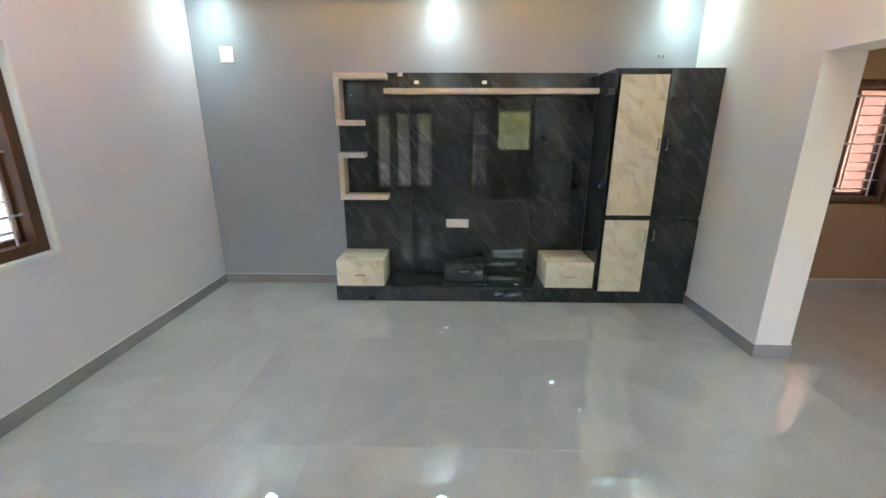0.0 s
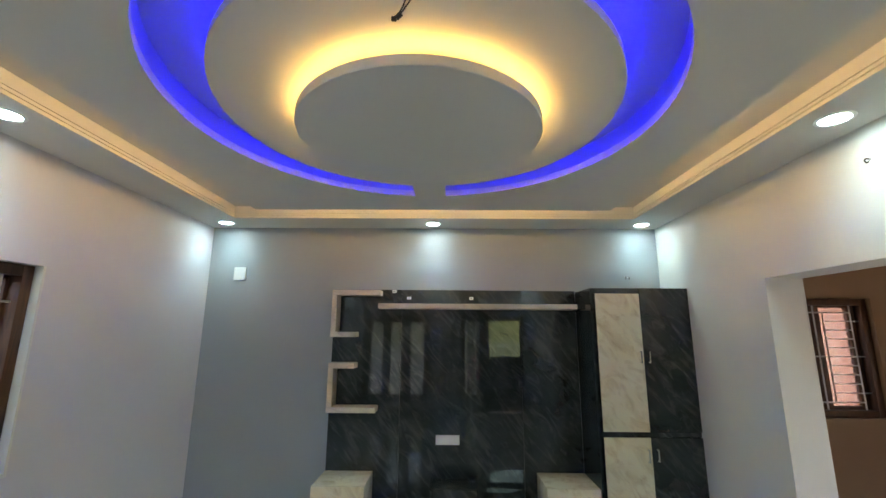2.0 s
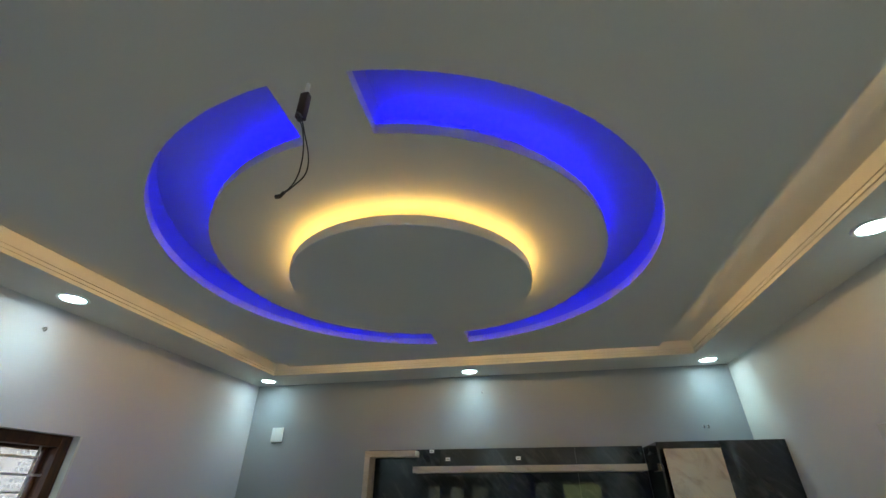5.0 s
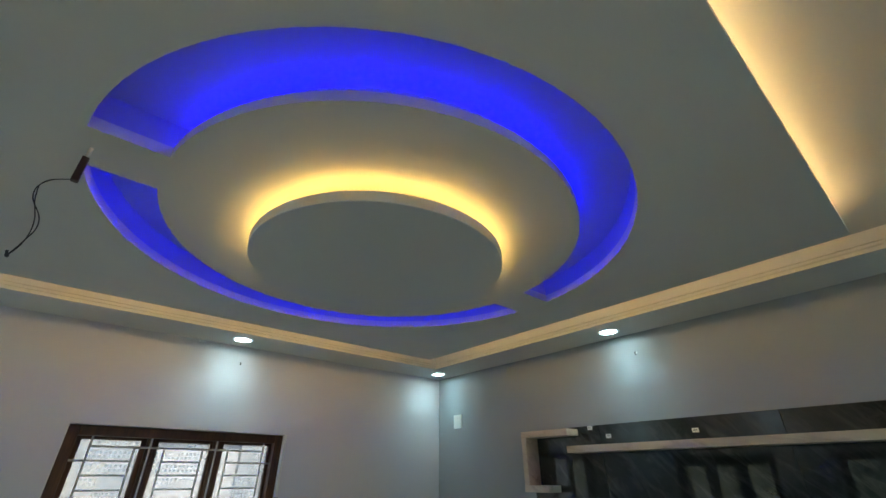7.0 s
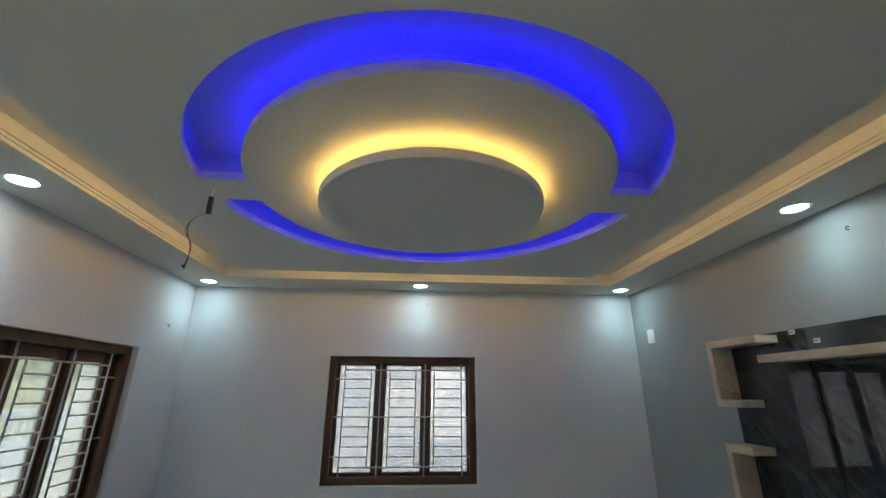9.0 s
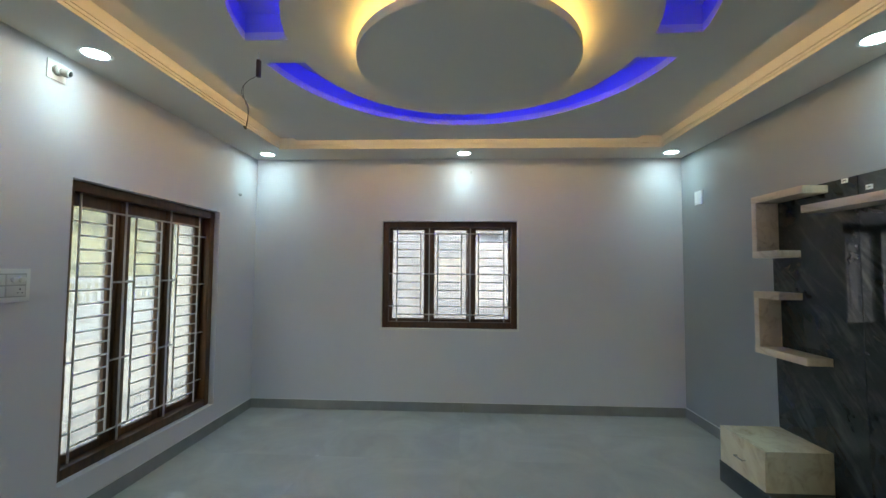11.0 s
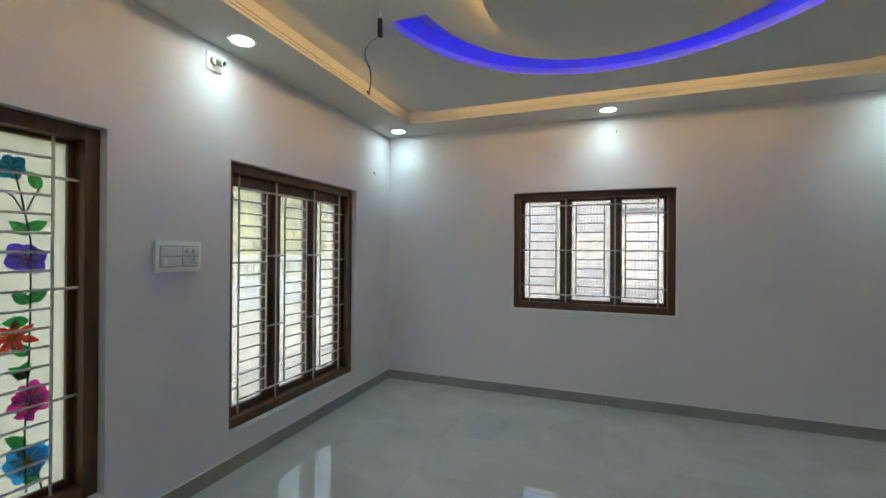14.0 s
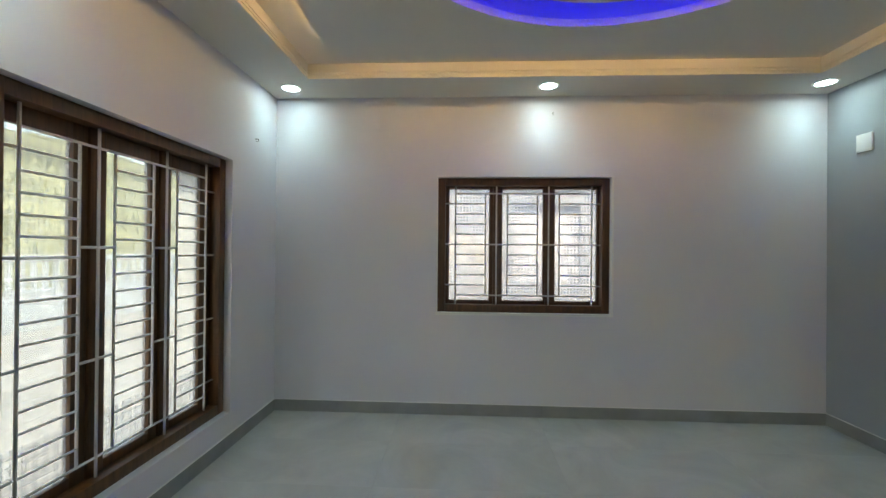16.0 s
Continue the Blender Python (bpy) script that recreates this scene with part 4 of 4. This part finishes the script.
# ---- bulb connector left hanging on its wire ----
_h = thing("lamp_connector", pose(-0.042, 0.795, ZP), "brown lamp connector hanging on a loose twin wire", "lamp connector")
part("ceiling_clip", rod(rod(bmesh.new(), (0, 0, 0), (0, 0, -0.03), 0.006), (0.003, 0, -0.02), (0.003, 0, -0.05), 0.003), PLASTIC, _h, "white wire stub")
_b = box(bmesh.new(), -0.011, -0.010, -0.142, 0.013, 0.010, -0.045, 0.003)
part("connector", _b, BROWN, _h, "brown terminal block", True)
for _o in (-0.0025, 0.003):
    cu = bpy.data.curves.new("wire", "CURVE")
    cu.dimensions, cu.bevel_depth, cu.bevel_resolution = "3D", 0.0016, 2
    sp = cu.splines.new("BEZIER")
    knots = [(0.008, 0, -0.138), (0.030 + _o, -0.052 + _o, -0.185), (0.060 + _o, -0.056 - _o, -0.255), (0.060 + _o * 2, -0.022 + _o * 2, -0.345), (0.046 + _o, -0.030, -0.405), (0.030 + _o, -0.048, -0.445)]
    sp.bezier_points.add(len(knots) - 1)
    for bp, k in zip(sp.bezier_points, knots):
        bp.co = k
        bp.handle_left_type = bp.handle_right_type = "AUTO"
    w = new("wire", cu)
    w.parent = _h
    cu.materials.append(WIRE)
part("wire_end", rod(rod(bmesh.new(), (0.026, -0.048, -0.445), (0.036, -0.048, -0.445), 0.005), (0.036, -0.048, -0.445), (0.046, -0.050, -0.436), 0.004), WIRE, _h, "bare twisted wire end")

# ---- skirting ----


def skirting(name, m, u0, u1, mat=SKIRT):
    bm = bmesh.new()
    n = max(1, round((u1 - u0) / 1.2))
    for i in range(n):
        a, b = u0 + (u1 - u0) * i / n, u0 + (u1 - u0) * (i + 1) / n
        box(bm, a + 0.0005, -0.010, 0.001, b - 0.0005, -0.0005, 0.100, 0.001)
    o = part(name, bm, mat, None, "", False, m)
    part("paint_bead", box(bmesh.new(), u0 + 0.0005, -0.0085, 0.1002, u1 - 0.0005, -0.0003, 0.1045, 0.001), TRIMW, o, "thin white filler bead on the skirting")
    return tagged(o, "grey polished tile skirting along the wall foot", "skirting", kind="structure")


skirting("baseboard_west", facing((XW, 0, 0), (0, 1, 0), (-1, 0, 0)), YS + 0.011, YN - 0.011)
skirting("baseboard_north", facing((0, YN, 0), (1, 0, 0), (0, 1, 0)), XW, -1.081)
skirting("baseboard_south", facing((0, YS, 0), (-1, 0, 0), (0, -1, 0)), -DOOR[0], -XW)
skirting("baseboard_east", facing((XE, 0, 0), (0, -1, 0), (1, 0, 0)), -YF, -GATE[2])
skirting("baseboard_passage", facing((0, GATE[2], 0), (1, 0, 0), (0, 1, 0)), XE - 0.010, XE2 + 0.010)
skirting("baseboard_corner", facing((XE, 0, 0), (0, -1, 0), (1, 0, 0)), -GATE[0], -YS)
skirting("baseboard_hall", facing((0, YN, 0), (1, 0, 0), (0, 1, 0)), XE2, XFAR)

# ---- outdoors ----
structure("ground", slab(-60, -60, 60, 60, [(XW - OUT + 0.01, YS - OUT + 0.01, XFAR + OUT - 0.01, YN + OUT - 0.01)], Matrix.Translation((0, 0, -0.45)), 0.03), SOIL, "dry pale ground reaching to the horizon", "ground")
structure("pavement", slab(-26, -8.2, 8.0, YS - OUT, [], Matrix.Translation((0, 0, -0.4)), 0.06), PAVING, "pale paved yard before the house", "pavement")
neighbour = thing("neighbour_house", pose(-6.4, 1.8, -0.42), "pale grey-painted neighbouring house close to the window", "house")
part("wall", slab(-6, 0, 6, 3.3, [(-3.2, 1.3, -2.0, 2.7), (0.4, 1.3, 1.6, 2.7)], facing((0, 0, 0), (0, 1, 0), (-1, 0, 0)) @ Matrix(((1, 0, 0, 0), (0, 0, 1, 0), (0, 1, 0, 0), (0, 0, 0, 1))), 0.25), FACADE, neighbour)
for _u, _w in ((-2.6, 2.0), (1.0, 2.0)):
    part("window", box(bmesh.new(), -0.16, _u - 0.6, _w - 0.7, -0.12, _u + 0.6, _w + 0.7), CONCRETE, neighbour, "grey closed shutter")
part("roof", box(bmesh.new(), -4.0, -6.3, 3.3, 0.4, 6.3, 3.45), FACADE, neighbour)
pink = thing("neighbour_house", pose(3.8, 7.4, -0.42), "pink-painted neighbouring house behind the adjoining room", "house")
part("wall", box(bmesh.new(), -5, 0, 0, 5, 0.25, 6.2), PINK_OUT, pink)
part("roof", box(bmesh.new(), -5.2, -0.3, 6.2, 5.2, 4, 6.35), WHITE_OUT, pink)
fence = thing("balustrade", pose(0, -8.0, -0.42), "white-painted concrete balustrade along the yard", "balustrade")
part("rail", box(bmesh.new(), -26, -0.08, 1.55, 8.0, 0.08, 1.70, 0.01), WHITE_OUT, fence)
part("kerb", box(bmesh.new(), -26, -0.10, 0.0, 8.0, 0.10, 0.95, 0.01), WHITE_OUT, fence)
_post = mesh_of("post", box(bmesh.new(), -0.04, -0.04, 0.949, 0.04, 0.04, 1.551), WHITE_OUT)
for _i in range(136):
    _o = new("post", _post)
    _o.parent = fence
    _o.location = (-25.8 + 0.25 * _i, 0, 0)


def hillside():
    """Grassy bank that rises behind the yard."""
    bm = bmesh.new()
    nx, ny = 90, 26
    grid = []
    for j in range(ny + 1):
        row = []
        for i in range(nx + 1):
            x, y = -50 + 90 * i / nx, -9.0 - 30 * j / ny
            h = -0.44 + 12.5 * (j / ny) ** 0.9
            h += 0.35 * min(1, j / 3) * noise.noise(Vector((x * 0.22, y * 0.22, 0.3))) + 0.12 * min(1, j / 3) * noise.noise(Vector((x * 0.9, y * 0.9, 1.7)))
            row.append(bm.verts.new((x, y, h)))
        grid.append(row)
    for a, b in zip(grid, grid[1:]):
        for i in range(nx):
            bm.faces.new((a[i], a[i + 1], b[i + 1], b[i]))
    return bm


structure("backdrop", hillside(), GRASS, "sunlit yellow-green grassy bank behind the yard", "hillside")


def tufts():
    """Loose grass and weeds on the bank, one sheet of small blades."""
    rnd = random.Random(5)
    vs, fs = [], []
    for k in range(5200):
        x, j = rnd.uniform(-34, 20), rnd.uniform(0, 0.62)
        y = -9.0 - 30 * j
        z = -0.50 + 12.5 * j ** 0.9
        p = Vector((x, y, z))
        s0 = rnd.uniform(0.12, 0.38)
        a = rnd.uniform(0, 6.28)
        d = Vector((math.cos(a), math.sin(a), 0)) * s0 * 0.3
        tip = p + Vector((rnd.uniform(-0.1, 0.1), rnd.uniform(-0.1, 0.1), s0 * 1.5))
        i = len(vs)
        vs += [p - d, p + d, tip + d * 0.4, tip - d * 0.2]
        fs.append((i, i + 1, i + 2, i + 3))
    me = bpy.data.meshes.new("grass")
    me.from_pydata(vs, [], fs)
    me.materials.append(LEAF)
    tagged(new("grass", me), "loose yellow-green grass tufts on the bank", "grass", kind="stuff")


tufts()

# ---- floor tiles ----
floor_base = structure("floor", slab(XW - 0.1, YS - 0.1, XFAR + 0.1, YN + 0.1, [], Matrix.Translation((0, 0, -0.30)), 0.2965), GROUT, "polished grey vitrified tile floor with fine joints", "floor")


def tile_mesh(w, d):
    bm = bmesh.new()
    g, c = 0.00025, 0.0003
    lo = [bm.verts.new(v) for v in ((g, g, -0.0034), (w - g, g, -0.0034), (w - g, d - g, -0.0034), (g, d - g, -0.0034))]
    mid = [bm.verts.new((v.co.x, v.co.y, -c)) for v in lo]
    top = [bm.verts.new(v) for v in ((g + c, g + c, 0), (w - g - c, g + c, 0), (w - g - c, d - g - c, 0), (g + c, d - g - c, 0))]
    bm.faces.new(top)
    for a, b in ((lo, mid), (mid, top)):
        for i in range(4):
            bm.faces.new((a[i], a[(i + 1) % 4], b[(i + 1) % 4], b[i]))
    return mesh_of("tile", bm, FLOOR_TILE)


def lay(x0, y0, x1, y1, gx, gy, w, d):
    made = {}
    i0, i1 = math.floor((x0 - gx) / w), math.ceil((x1 - gx) / w)
    j0, j1 = math.floor((y0 - gy) / d), math.ceil((y1 - gy) / d)
    for i in range(i0, i1):
        for j in range(j0, j1):
            a, b = max(x0, gx + i * w), min(x1, gx + (i + 1) * w)
            c, e = max(y0, gy + j * d), min(y1, gy + (j + 1) * d)
            if b - a < 0.01 or e - c < 0.01:
                continue
            key = (round(b - a, 3), round(e - c, 3))
            if key not in made:
                made[key] = tile_mesh(*key)
            o = new("tile", made[key])
            o.parent = floor_base
            o.location = (a, c, 0)


lay(XW, YS, XE + 0.13, YN, -0.085, 1.930, 0.6, 1.2)
lay(XE + 0.13, YS, XFAR, YN, XE + 0.13, 1.930, 0.6, 1.2)
